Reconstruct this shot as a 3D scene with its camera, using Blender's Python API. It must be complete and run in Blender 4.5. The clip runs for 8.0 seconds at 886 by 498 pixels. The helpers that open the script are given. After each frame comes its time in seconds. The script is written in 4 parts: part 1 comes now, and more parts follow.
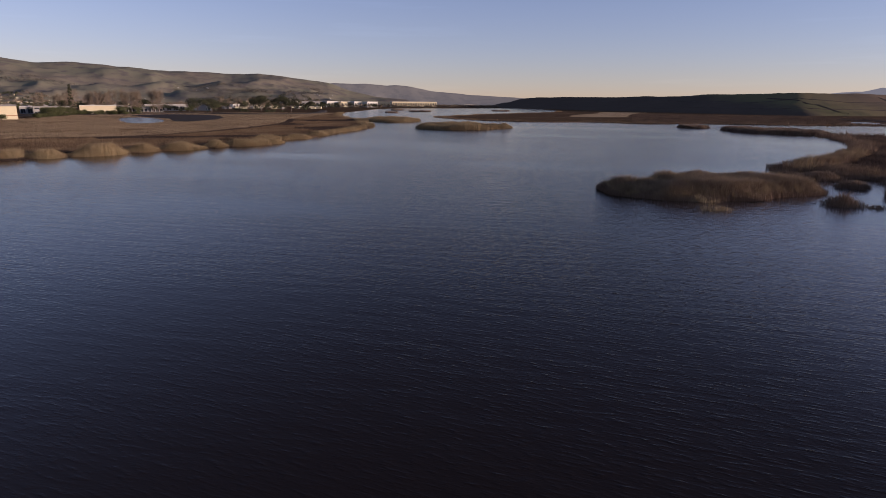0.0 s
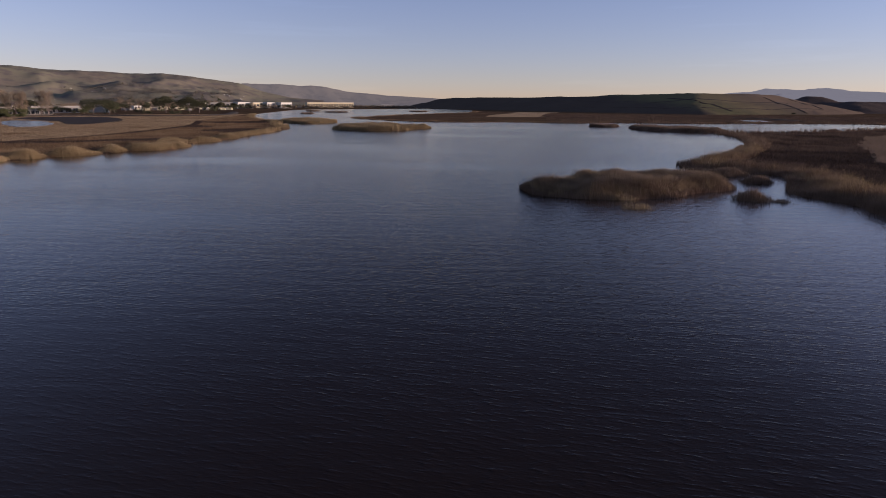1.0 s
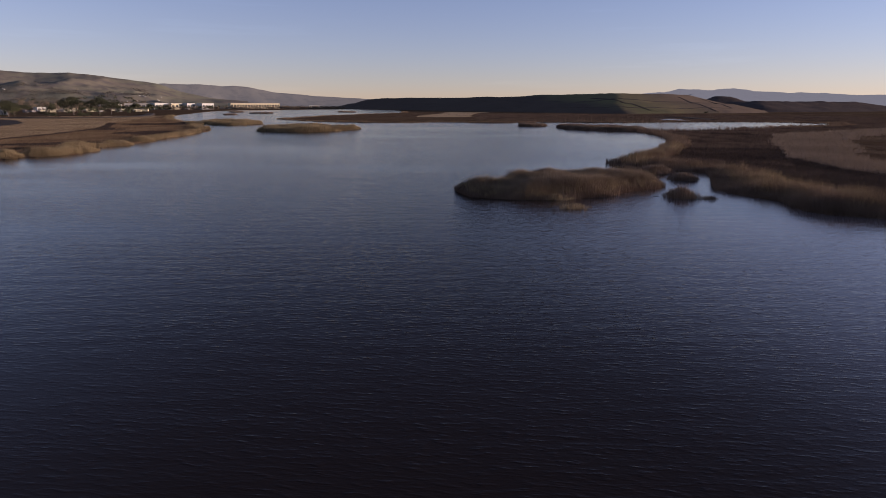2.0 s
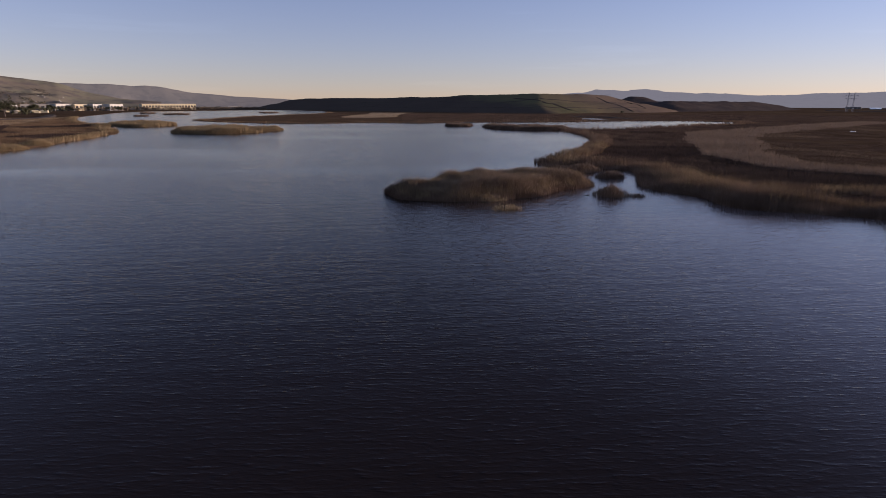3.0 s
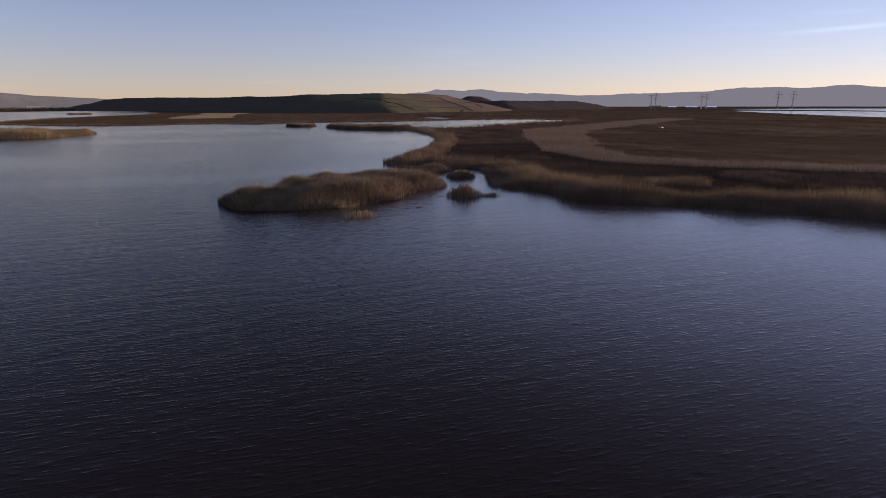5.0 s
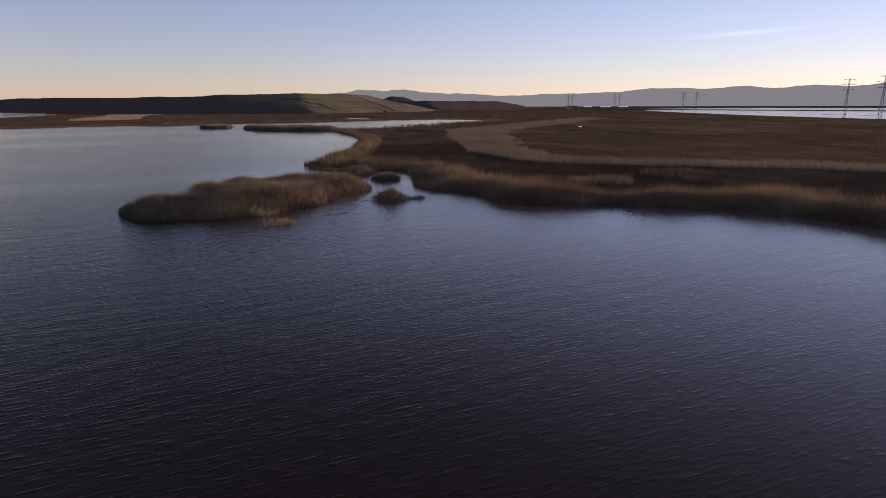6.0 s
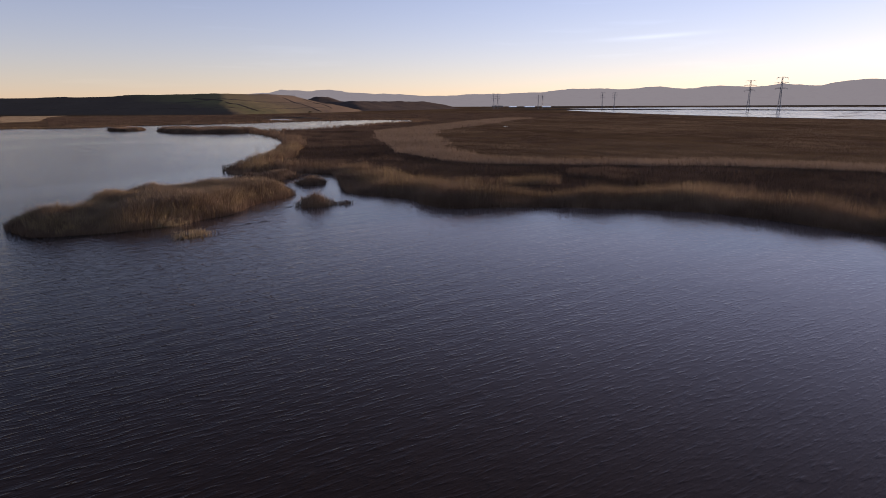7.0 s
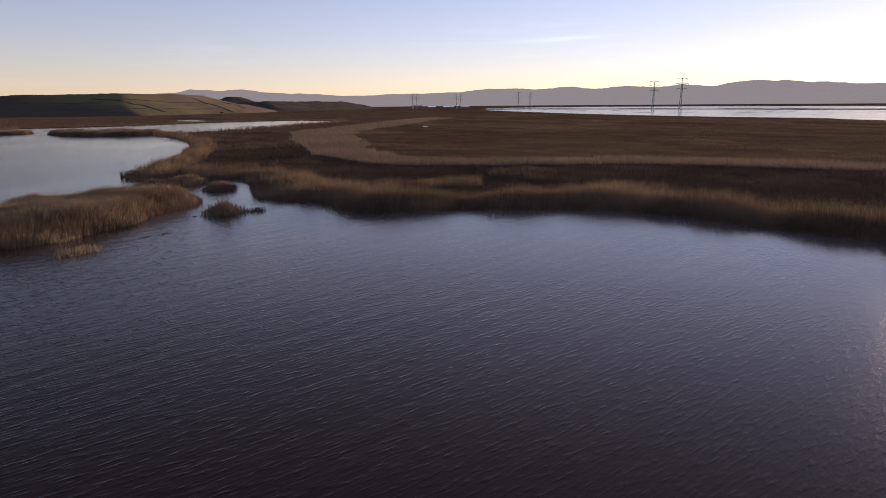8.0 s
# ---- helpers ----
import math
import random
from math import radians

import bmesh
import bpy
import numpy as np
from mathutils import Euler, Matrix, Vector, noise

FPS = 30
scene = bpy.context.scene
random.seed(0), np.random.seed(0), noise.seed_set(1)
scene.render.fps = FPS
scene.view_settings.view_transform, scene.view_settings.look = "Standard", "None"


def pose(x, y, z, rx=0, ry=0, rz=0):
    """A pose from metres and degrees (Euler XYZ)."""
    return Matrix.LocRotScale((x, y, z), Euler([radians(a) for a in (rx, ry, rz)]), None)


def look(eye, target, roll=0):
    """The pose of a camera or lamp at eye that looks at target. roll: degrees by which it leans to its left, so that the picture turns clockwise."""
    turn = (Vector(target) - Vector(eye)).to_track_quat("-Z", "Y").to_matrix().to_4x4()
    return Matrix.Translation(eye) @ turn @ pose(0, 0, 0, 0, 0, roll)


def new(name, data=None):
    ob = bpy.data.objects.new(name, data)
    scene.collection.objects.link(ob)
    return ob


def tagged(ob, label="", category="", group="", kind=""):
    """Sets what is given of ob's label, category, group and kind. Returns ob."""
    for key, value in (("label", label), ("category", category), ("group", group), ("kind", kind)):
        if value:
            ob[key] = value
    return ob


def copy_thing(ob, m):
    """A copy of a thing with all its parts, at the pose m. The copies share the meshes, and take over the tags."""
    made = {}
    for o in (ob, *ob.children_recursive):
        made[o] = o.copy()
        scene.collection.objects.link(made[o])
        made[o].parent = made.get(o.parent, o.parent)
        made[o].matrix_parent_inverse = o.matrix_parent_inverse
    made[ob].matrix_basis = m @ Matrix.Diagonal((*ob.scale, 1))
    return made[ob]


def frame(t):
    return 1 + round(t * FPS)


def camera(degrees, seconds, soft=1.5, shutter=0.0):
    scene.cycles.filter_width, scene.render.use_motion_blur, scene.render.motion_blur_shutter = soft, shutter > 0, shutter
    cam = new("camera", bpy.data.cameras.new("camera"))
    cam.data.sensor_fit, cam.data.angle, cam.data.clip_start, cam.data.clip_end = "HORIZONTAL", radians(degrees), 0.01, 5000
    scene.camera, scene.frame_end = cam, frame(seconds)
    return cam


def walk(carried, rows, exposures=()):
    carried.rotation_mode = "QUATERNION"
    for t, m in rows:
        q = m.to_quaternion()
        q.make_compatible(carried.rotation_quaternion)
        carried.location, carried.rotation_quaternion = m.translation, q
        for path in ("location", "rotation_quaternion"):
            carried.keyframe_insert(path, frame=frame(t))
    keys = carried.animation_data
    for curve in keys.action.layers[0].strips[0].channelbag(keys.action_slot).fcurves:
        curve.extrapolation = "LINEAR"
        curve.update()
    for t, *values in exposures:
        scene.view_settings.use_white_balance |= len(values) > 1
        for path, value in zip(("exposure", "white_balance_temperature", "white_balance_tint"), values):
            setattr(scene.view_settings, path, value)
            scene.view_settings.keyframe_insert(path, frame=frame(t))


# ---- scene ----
# A lagoon with reed islands at low sun, seen from a drone about 18 m up.
PATH = [
    (0, (0.00, -0.00, 18.49), (4.28, 96.83, -6.13), 0.47),
    (0.5, (0.04, 2.36, 18.44), (10.98, 98.69, -6.09), 0.40),
    (1, (0.10, 4.82, 18.34), (17.70, 100.17, -6.10), 0.30),
    (1.5, (0.40, 7.12, 18.25), (23.61, 101.28, -6.13), 0.18),
    (3, (1.81, 13.42, 17.98), (41.85, 101.78, -6.29), 0.02),
    (3.5, (2.37, 15.13, 17.90), (48.04, 100.73, -6.34), -0.12),
    (4, (3.24, 16.71, 17.84), (54.35, 99.17, -6.42), -0.23),
    (4.5, (4.19, 18.40, 17.80), (60.67, 97.25, -6.52), -0.15),
    (6, (7.84, 23.05, 17.68), (78.57, 89.42, -6.65), -0.21),
    (6.5, (9.15, 24.34, 17.71), (83.91, 86.14, -6.62), -0.25),
    (7, (10.82, 25.46, 17.73), (89.12, 82.71, -6.62), -0.32),
    (7.5, (12.27, 26.21, 17.76), (93.94, 78.52, -6.60), -0.32),
    (8, (13.82, 26.95, 17.85), (99.10, 73.11, -6.60), -0.45),
]
cam = camera(75.10, 8.0, 0.9)
walk(cam, [(t, look(eye, target, roll)) for t, eye, target, roll in PATH], [(0.0, 0.58, 5190, 43), (5.0, 0.70, 5330, 43), (8.0, 1.0, 5760, 42)])

# ---- world, sun ----
SUN_AZ, SUN_EL = 104.0, 5.8
world = bpy.data.worlds.new("sky")
scene.world = world
world.use_nodes = True
wn = world.node_tree.nodes
wl = world.node_tree.links
sky = wn.new("ShaderNodeTexSky")
sky.sky_type = "NISHITA"
sky.sun_disc = False
sky.sun_elevation, sky.sun_rotation = radians(SUN_EL), radians(SUN_AZ)
sky.air_density, sky.dust_density, sky.ozone_density = 0.94, 0.04, 1.1
wn["Background"].inputs["Strength"].default_value = 0.086
# thin streaks of cirrus
cloud_co = wn.new("ShaderNodeTexCoord")
cloud_map = wn.new("ShaderNodeMapping")
cloud_map.inputs["Scale"].default_value = (2.2, 2.2, 34.0)
cloud_map.inputs["Rotation"].default_value = (radians(1.5), radians(-1.0), 0)
cloud = wn.new("ShaderNodeTexNoise")
cloud.inputs["Scale"].default_value, cloud.inputs["Detail"].default_value = 1.6, 5.0
thin = wn.new("ShaderNodeMapRange")
thin.inputs["From Min"].default_value, thin.inputs["From Max"].default_value = 0.6, 0.9
thin.inputs["To Max"].default_value = 0.1
veil = wn.new("ShaderNodeMix")
veil.data_type, veil.blend_type = "RGBA", "ADD"
wl.new(cloud_co.outputs["Generated"], cloud_map.inputs["Vector"])
wl.new(cloud_map.outputs["Vector"], cloud.inputs["Vector"])
wl.new(cloud.outputs["Fac"], thin.inputs["Value"])
wl.new(thin.outputs["Result"], veil.inputs[0])
pale = wn.new("ShaderNodeHueSaturation")
pale.inputs["Saturation"].default_value = 0.9
# a gamma narrows the sky's brightness range round the sun
even = wn.new("ShaderNodeGamma")
even.inputs["Gamma"].default_value = 0.8
level = wn.new("ShaderNodeVectorMath")
level.operation = "SCALE"
level.inputs["Scale"].default_value = 3.5 ** (1 / 0.8 - 1)
wl.new(sky.outputs[0], level.inputs[0])
wl.new(level.outputs[0], even.inputs["Color"])
wl.new(even.outputs[0], pale.inputs["Color"])
wl.new(pale.outputs[0], veil.inputs[6])
wl.new(pale.outputs[0], veil.inputs[7])
# one longer streak of high cloud over the salt ponds
def sky_math(op, a, b=None):
    m = wn.new("ShaderNodeMath")
    m.operation = op
    for slot, v in enumerate((a, b)):
        if hasattr(v, "links"):
            wl.new(v, m.inputs[slot])
        elif v is not None:
            m.inputs[slot].default_value = v
    return m.outputs[0]


def along_sky(x, y, z):
    d = wn.new("ShaderNodeVectorMath")
    d.operation = "DOT_PRODUCT"
    wl.new(cloud_co.outputs["Generated"], d.inputs[0])
    d.inputs[1].default_value = (x, y, z)
    return d.outputs["Value"]


wide_of = along_sky(math.cos(radians(73)), -math.sin(radians(73)), 0)
rise_of = sky_math("ADD", sky_math("MULTIPLY", wide_of, -0.035), sky_math("SUBTRACT", along_sky(0, 0, 1), 0.0995))
streak_of = sky_math("ADD", sky_math("POWER", sky_math("MULTIPLY", wide_of, 15.0), 2.0), sky_math("POWER", sky_math("MULTIPLY", rise_of, 330.0), 2.0))
streak_of = sky_math("MULTIPLY", sky_math("EXPONENT", sky_math("MULTIPLY", streak_of, -1.0)), 0.16)
wisp = wn.new("ShaderNodeMix")
wisp.data_type, wisp.blend_type = "RGBA", "ADD"
wl.new(streak_of, wisp.inputs[0])
wl.new(veil.outputs[2], wisp.inputs[6])
wl.new(veil.outputs[2], wisp.inputs[7])
wl.new(wisp.outputs[2], wn["Background"].inputs["Color"])

sun = new("sun", bpy.data.lights.new("sun", "SUN"))
sun.data.energy, sun.data.angle, sun.data.color = 4.3, radians(0.5), (1.0, 0.80, 0.46)
sa, se = radians(SUN_AZ), radians(SUN_EL)
sun.matrix_world = look((400 * math.sin(sa), 400 * math.cos(sa), 400 * math.tan(se)), (0, 0, 0))


# ---- materials ----
def nodes_of(name):
    m = bpy.data.materials.new(name)
    m.use_nodes = True
    return m, m.node_tree.nodes, m.node_tree.links, m.node_tree.nodes["Principled BSDF"]


def noise_tex(n, l, scale, detail=4.0, rough=0.55, stretch=None):
    co = n.new("ShaderNodeTexCoord")
    tex = n.new("ShaderNodeTexNoise")
    tex.inputs["Scale"].default_value, tex.inputs["Detail"].default_value = scale, detail
    tex.inputs["Roughness"].default_value = rough
    if stretch:
        mp = n.new("ShaderNodeMapping")
        mp.vector_type = "TEXTURE"
        mp.inputs["Scale"].default_value, mp.inputs["Rotation"].default_value = [1 / v for v in stretch[0]], stretch[1]
        l.new(co.outputs["Object"], mp.inputs["Vector"])
        l.new(mp.outputs["Vector"], tex.inputs["Vector"])
    else:
        l.new(co.outputs["Object"], tex.inputs["Vector"])
    return tex


def ramp(n, l, source, stops):
    r = n.new("ShaderNodeValToRGB")
    while len(r.color_ramp.elements) < len(stops):
        r.color_ramp.elements.new(0.5)
    for e, (p, c) in zip(r.color_ramp.elements, stops):
        e.position, e.color = p, (*c, 1.0)
    l.new(source, r.inputs["Fac"])
    return r


def mix(n, l, a, b, fac, kind="MIX"):
    m = n.new("ShaderNodeMix")
    m.data_type, m.blend_type = "RGBA", kind
    for source, slot in ((fac, 0), (a, 6), (b, 7)):
        if hasattr(source, "links"):
            l.new(source, m.inputs[slot])
        elif slot == 0:
            m.inputs[0].default_value = source
        else:
            m.inputs[slot].default_value = (*source, 1.0)
    return m.outputs[2]


def plain(name, color, rough=0.7, metal=0.0, vary=0.25, scale=2.0, bump=0.0, shine=0.5):
    """A surface with stains at two scales."""
    m, n, l, p = nodes_of(name)
    big, small = noise_tex(n, l, scale), noise_tex(n, l, scale * 9, 6.0)
    dark = tuple(c * (1 - vary) for c in color)
    lite = tuple(min(1.0, c * (1 + vary)) for c in color)
    a = ramp(n, l, big.outputs["Fac"], [(0.3, dark), (0.7, lite)])
    b = ramp(n, l, small.outputs["Fac"], [(0.3, dark), (0.7, lite)])
    l.new(mix(n, l, a.outputs[0], b.outputs[0], 0.4), p.inputs["Base Color"])
    p.inputs["Roughness"].default_value, p.inputs["Metallic"].default_value = rough, metal
    p.inputs["Specular IOR Level"].default_value = shine
    if bump:
        bp = n.new("ShaderNodeBump")
        bp.inputs["Strength"].default_value, bp.inputs["Distance"].default_value = 0.6, bump
        l.new(small.outputs["Fac"], bp.inputs["Height"])
        l.new(bp.outputs[0], p.inputs["Normal"])
    return m


def reed_mat(name, dark, mid, gold, plume, patch=0.05, plume_from=0.8, glow=0.3, leafy=0.5):
    """Dry reed: patches over the stand, a shade of its own for each stem, a paler seed head."""
    m, n, l, p = nodes_of(name)
    big, fine = noise_tex(n, l, patch, 3.0), noise_tex(n, l, patch * 7, 3.0)
    geo = n.new("ShaderNodeNewGeometry")
    a = ramp(n, l, big.outputs["Fac"], [(0.36, dark), (0.5, mid), (0.64, gold)])
    b = ramp(n, l, fine.outputs["Fac"], [(0.35, dark), (0.5, mid), (0.68, gold)])
    c = ramp(n, l, geo.outputs["Random Per Island"], [(0.0, dark), (0.5, mid), (1.0, gold)])
    base = mix(n, l, mix(n, l, a.outputs[0], b.outputs[0], 0.35), c.outputs[0], 0.22)
    at = n.new("ShaderNodeAttribute")
    at.attribute_name = "along"
    tip = ramp(n, l, at.outputs["Fac"], [(plume_from, (0, 0, 0)), (1.0, (1, 1, 1))])
    l.new(mix(n, l, base, plume, tip.outputs[0]), p.inputs["Base Color"])
    top = n.new("ShaderNodeAttribute")
    top.attribute_name = "canopy"
    lay = n.new("ShaderNodeMix")
    lay.data_type = "VECTOR"
    lay.inputs[0].default_value = leafy
    l.new(top.outputs["Vector"], lay.inputs[4])
    l.new(geo.outputs["Normal"], lay.inputs[5])
    unit = n.new("ShaderNodeVectorMath")
    unit.operation = "NORMALIZE"
    l.new(lay.outputs[1], unit.inputs[0])
    l.new(unit.outputs[0], p.inputs["Normal"])
    p.inputs["Roughness"].default_value = 0.75
    p.inputs["Specular IOR Level"].default_value = 0.0
    tr = n.new("ShaderNodeBsdfTranslucent")
    l.new(base, tr.inputs["Color"])
    l.new(unit.outputs[0], tr.inputs["Normal"])
    ms = n.new("ShaderNodeMixShader")
    ms.inputs[0].default_value = glow
    out = n["Material Output"]
    l.new(p.outputs[0], ms.inputs[1])
    l.new(tr.outputs[0], ms.inputs[2])
    l.new(ms.outputs[0], out.inputs["Surface"])
    return m


def water_mat(name, ripple=0.0125, deep=(0.0165, 0.0112, 0.0092), sky_glare=(0.098, 0.072, 0.062), gloss=(0.13, 0.95), smooth=0.09, glare_span=(20.0, 88.0), tint=(0.68, 0.43, 0.29)):
    """Peaty open water with wind ripples, calmer before the marsh; brighter sunward sky shine is put into its colour
    and gloss there.
    """
    m, n, l, p = nodes_of(name)
    p.inputs["Roughness"].default_value = smooth
    p.inputs["IOR"].default_value = 1.333
    p.inputs["Specular Tint"].default_value = (*tint, 1)

    def calc(op, a, b, c=None):
        q = n.new("ShaderNodeMath")
        q.operation = op
        for slot, v in enumerate((a, b, c)):
            if hasattr(v, "links"):
                l.new(v, q.inputs[slot])
            elif v is not None:
                q.inputs[slot].default_value = v
        return q.outputs[0]

    def span(source, a, b, lo, hi, kind="LINEAR"):
        q = n.new("ShaderNodeMapRange")
        q.interpolation_type = kind
        for slot, v in zip(("From Min", "From Max", "To Min", "To Max"), (a, b, lo, hi)):
            q.inputs[slot].default_value = v
        l.new(source, q.inputs["Value"])
        return q.outputs["Result"]

    fine = noise_tex(n, l, 1.0, 1.0, 0.5, ((2.6, 6.5, 1), (0, 0, radians(-12))))
    swell = noise_tex(n, l, 1.0, 2.0, 0.42, ((0.85, 3.4, 1), (0, 0, radians(-24))))
    chop = noise_tex(n, l, 1.0, 2.0, 0.5, ((0.4, 1.1, 1), (0, 0, radians(-40))))
    gust = noise_tex(n, l, 1.0, 3.0, 0.55, ((0.004, 0.012, 1), (0, 0, radians(-15))))
    roll = noise_tex(n, l, 1.0, 2.0, 0.5, ((0.14, 0.62, 1), (0, 0, radians(-16))))
    wide = noise_tex(n, l, 0.02, 3.0, 0.5)
    wind = ramp(n, l, gust.outputs["Fac"], [(0.34, (0.3, 0.3, 0.3)), (0.50, (1, 1, 1))])
    peak = calc("POWER", span(swell.outputs["Fac"], 0.42, 0.74, 0.0, 1.0), 1.6)
    waves = calc("MULTIPLY_ADD", peak, 1.9, calc("MULTIPLY_ADD", roll.outputs["Fac"], 6.0, calc("MULTIPLY_ADD", chop.outputs["Fac"], 0.9, fine.outputs["Fac"])))
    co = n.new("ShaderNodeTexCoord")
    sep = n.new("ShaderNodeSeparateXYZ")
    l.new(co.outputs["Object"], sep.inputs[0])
    # plan-based grade towards the marsh, standing in for stronger sky shine near the sun
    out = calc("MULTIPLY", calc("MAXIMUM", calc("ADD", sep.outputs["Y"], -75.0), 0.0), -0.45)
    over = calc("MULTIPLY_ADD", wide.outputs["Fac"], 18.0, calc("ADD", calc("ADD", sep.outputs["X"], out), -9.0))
    near = span(over, *glare_span, 0.0, 1.0, "SMOOTHSTEP")
    l.new(mix(n, l, deep, sky_glare, near), p.inputs["Base Color"])
    # gloss raised eastwards and slightly westwards, where the sky's reflection is brighter
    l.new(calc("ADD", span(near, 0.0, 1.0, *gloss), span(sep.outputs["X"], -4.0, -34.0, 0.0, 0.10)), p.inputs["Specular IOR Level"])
    high = calc("MULTIPLY", waves, calc("MULTIPLY", wind.outputs[0], span(near, 0.0, 1.0, 1.0, 0.46)))
    bp = n.new("ShaderNodeBump")
    bp.inputs["Strength"].default_value, bp.inputs["Distance"].default_value = 1.0, ripple
    l.new(high, bp.inputs["Height"])
    l.new(bp.outputs[0], p.inputs["Normal"])
    return m


def ground_mat():
    """Marsh plain: peat, dead thatch and pickleweed in drawn-out patches."""
    m, n, l, p = nodes_of("marsh_ground")
    big = noise_tex(n, l, 1.0, 5.0, 0.6, ((0.006, 0.011, 1), (0, 0, radians(20))))
    mid = noise_tex(n, l, 0.06, 5.0)
    fine = noise_tex(n, l, 0.8, 5.0)
    a = ramp(n, l, big.outputs["Fac"], [(0.35, (0.05, 0.03, 0.017)), (0.5, (0.10, 0.062, 0.033)), (0.66, (0.17, 0.112, 0.055))])
    b = ramp(n, l, mid.outputs["Fac"], [(0.35, (0.045, 0.028, 0.016)), (0.65, (0.14, 0.09, 0.045))])
    c = ramp(n, l, fine.outputs["Fac"], [(0.3, (0.042, 0.027, 0.016)), (0.7, (0.13, 0.085, 0.045))])
    l.new(mix(n, l, mix(n, l, a.outputs[0], b.outputs[0], 0.4), c.outputs[0], 0.3), p.inputs["Base Color"])
    p.inputs["Roughness"].default_value = 0.95
    p.inputs["Specular IOR Level"].default_value = 0.0
    bp = n.new("ShaderNodeBump")
    bp.inputs["Strength"].default_value, bp.inputs["Distance"].default_value = 0.7, 0.5
    l.new(mid.outputs["Fac"], bp.inputs["Height"])
    l.new(bp.outputs[0], p.inputs["Normal"])
    return m


GROUND = ground_mat()
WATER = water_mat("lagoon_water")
POND = water_mat("pond_water", 0.006, (0.03, 0.022, 0.018), (0.03, 0.022, 0.018), (0.5, 0.5), 0.16, tint=(1, 1, 1))
REED = reed_mat("reed_brown", (0.078, 0.051, 0.035), (0.172, 0.115, 0.075), (0.30, 0.207, 0.128), (0.40, 0.295, 0.195), 0.07)
REED_GOLD = reed_mat("reed_gold", (0.18, 0.122, 0.060), (0.29, 0.205, 0.102), (0.40, 0.295, 0.15), (0.43, 0.325, 0.175), leafy=0.45)
REED_PALE = reed_mat("reed_pale", (0.20, 0.141, 0.092), (0.255, 0.184, 0.124), (0.305, 0.226, 0.156), (0.345, 0.262, 0.184), 0.03, leafy=0.5)
REED_CREAM = reed_mat("reed_cream", (0.23, 0.165, 0.085), (0.33, 0.245, 0.135), (0.42, 0.32, 0.18), (0.46, 0.36, 0.22), 0.1)
STRAW = reed_mat("reed_straw", (0.31, 0.218, 0.122), (0.38, 0.274, 0.158), (0.45, 0.335, 0.20), (0.46, 0.345, 0.21), 0.02, leafy=0.42)
SCRUB = reed_mat("marsh_scrub", (0.038, 0.027, 0.022), (0.064, 0.046, 0.037), (0.105, 0.075, 0.057), (0.12, 0.087, 0.065), 0.04)
TUFT = reed_mat("marsh_tuft", (0.060, 0.041, 0.030), (0.12, 0.082, 0.057), (0.20, 0.14, 0.092), (0.22, 0.16, 0.105), 0.03, leafy=0.5)
BANK = reed_mat("bank_growth", (0.13, 0.084, 0.048), (0.21, 0.138, 0.076), (0.32, 0.218, 0.116), (0.34, 0.24, 0.14), 0.035, leafy=0.45)
REED_DARK = reed_mat("reed_dark", (0.058, 0.040, 0.030), (0.110, 0.076, 0.054), (0.185, 0.130, 0.088), (0.23, 0.165, 0.115), 0.05)
FLAT_GRASS = reed_mat("flat_grass", (0.13, 0.090, 0.056), (0.18, 0.127, 0.080), (0.24, 0.172, 0.108), (0.25, 0.185, 0.12), 0.02)
RNG = np.random.default_rng(7)


# ---- shape helpers ----
def vnoise(x, y, scale, seed=0):
    """Smooth value noise in the plane, 0 to 1."""
    x, y = np.asarray(x) / scale, np.asarray(y) / scale
    ix, iy = np.floor(x).astype(np.int64), np.floor(y).astype(np.int64)
    fx, fy = x - ix, y - iy
    fx, fy = fx * fx * (3 - 2 * fx), fy * fy * (3 - 2 * fy)

    def corner(a, b):
        h = (a * 374761393 + b * 668265263 + seed * 1274126177) & 0x7FFFFFFF
        h = ((h ^ (h >> 13)) * 1103515245) & 0x7FFFFFFF
        return ((h ^ (h >> 16)) & 0xFFFF) / 65535.0

    top = corner(ix, iy) * (1 - fx) + corner(ix + 1, iy) * fx
    low = corner(ix, iy + 1) * (1 - fx) + corner(ix + 1, iy + 1) * fx
    return top * (1 - fy) + low * fy


def fnoise(x, y, scale, seed=0, octaves=4):
    total, amp, size = 0, 1.0, 0
    for k in range(octaves):
        total = total + amp * vnoise(x, y, scale / 2**k, seed + k)
        size += amp
        amp *= 0.5
    return total / size


def smooth_line(points, step, closed=True):
    """A Catmull-Rom line through plan points, resampled about every step metres."""
    p = np.array(points, float)
    out = []
    count = len(p) if closed else len(p) - 1
    for i in range(count):
        if closed:
            a, b, c, d = p[i - 1], p[i], p[(i + 1) % len(p)], p[(i + 2) % len(p)]
        else:
            a, b, c, d = p[max(i - 1, 0)], p[i], p[i + 1], p[min(i + 2, len(p) - 1)]
        far = 0.5 * (np.hypot(*b) + np.hypot(*c))
        k = max(2, int(np.hypot(*(c - b)) / max(step, far * 0.008)))
        for u in np.arange(k) / k:
            out.append(0.5 * (2 * b + (c - a) * u + (2 * a - 5 * b + 4 * c - d) * u**2 + (3 * b - a - 3 * c + d) * u**3))
    if not closed:
        out.append(p[-1])
    return np.array(out)


def ragged(line, amount, seed=0):
    """Wear a closed line unevenly in and out."""
    tang = np.roll(line, -1, 0) - np.roll(line, 1, 0)
    tang /= np.maximum(np.hypot(*tang.T), 1e-6)[:, None]
    out = np.stack([tang[:, 1], -tang[:, 0]], 1)
    d = np.hypot(*line.T)
    size = np.clip(d / 150.0, 0.6, 4.0)
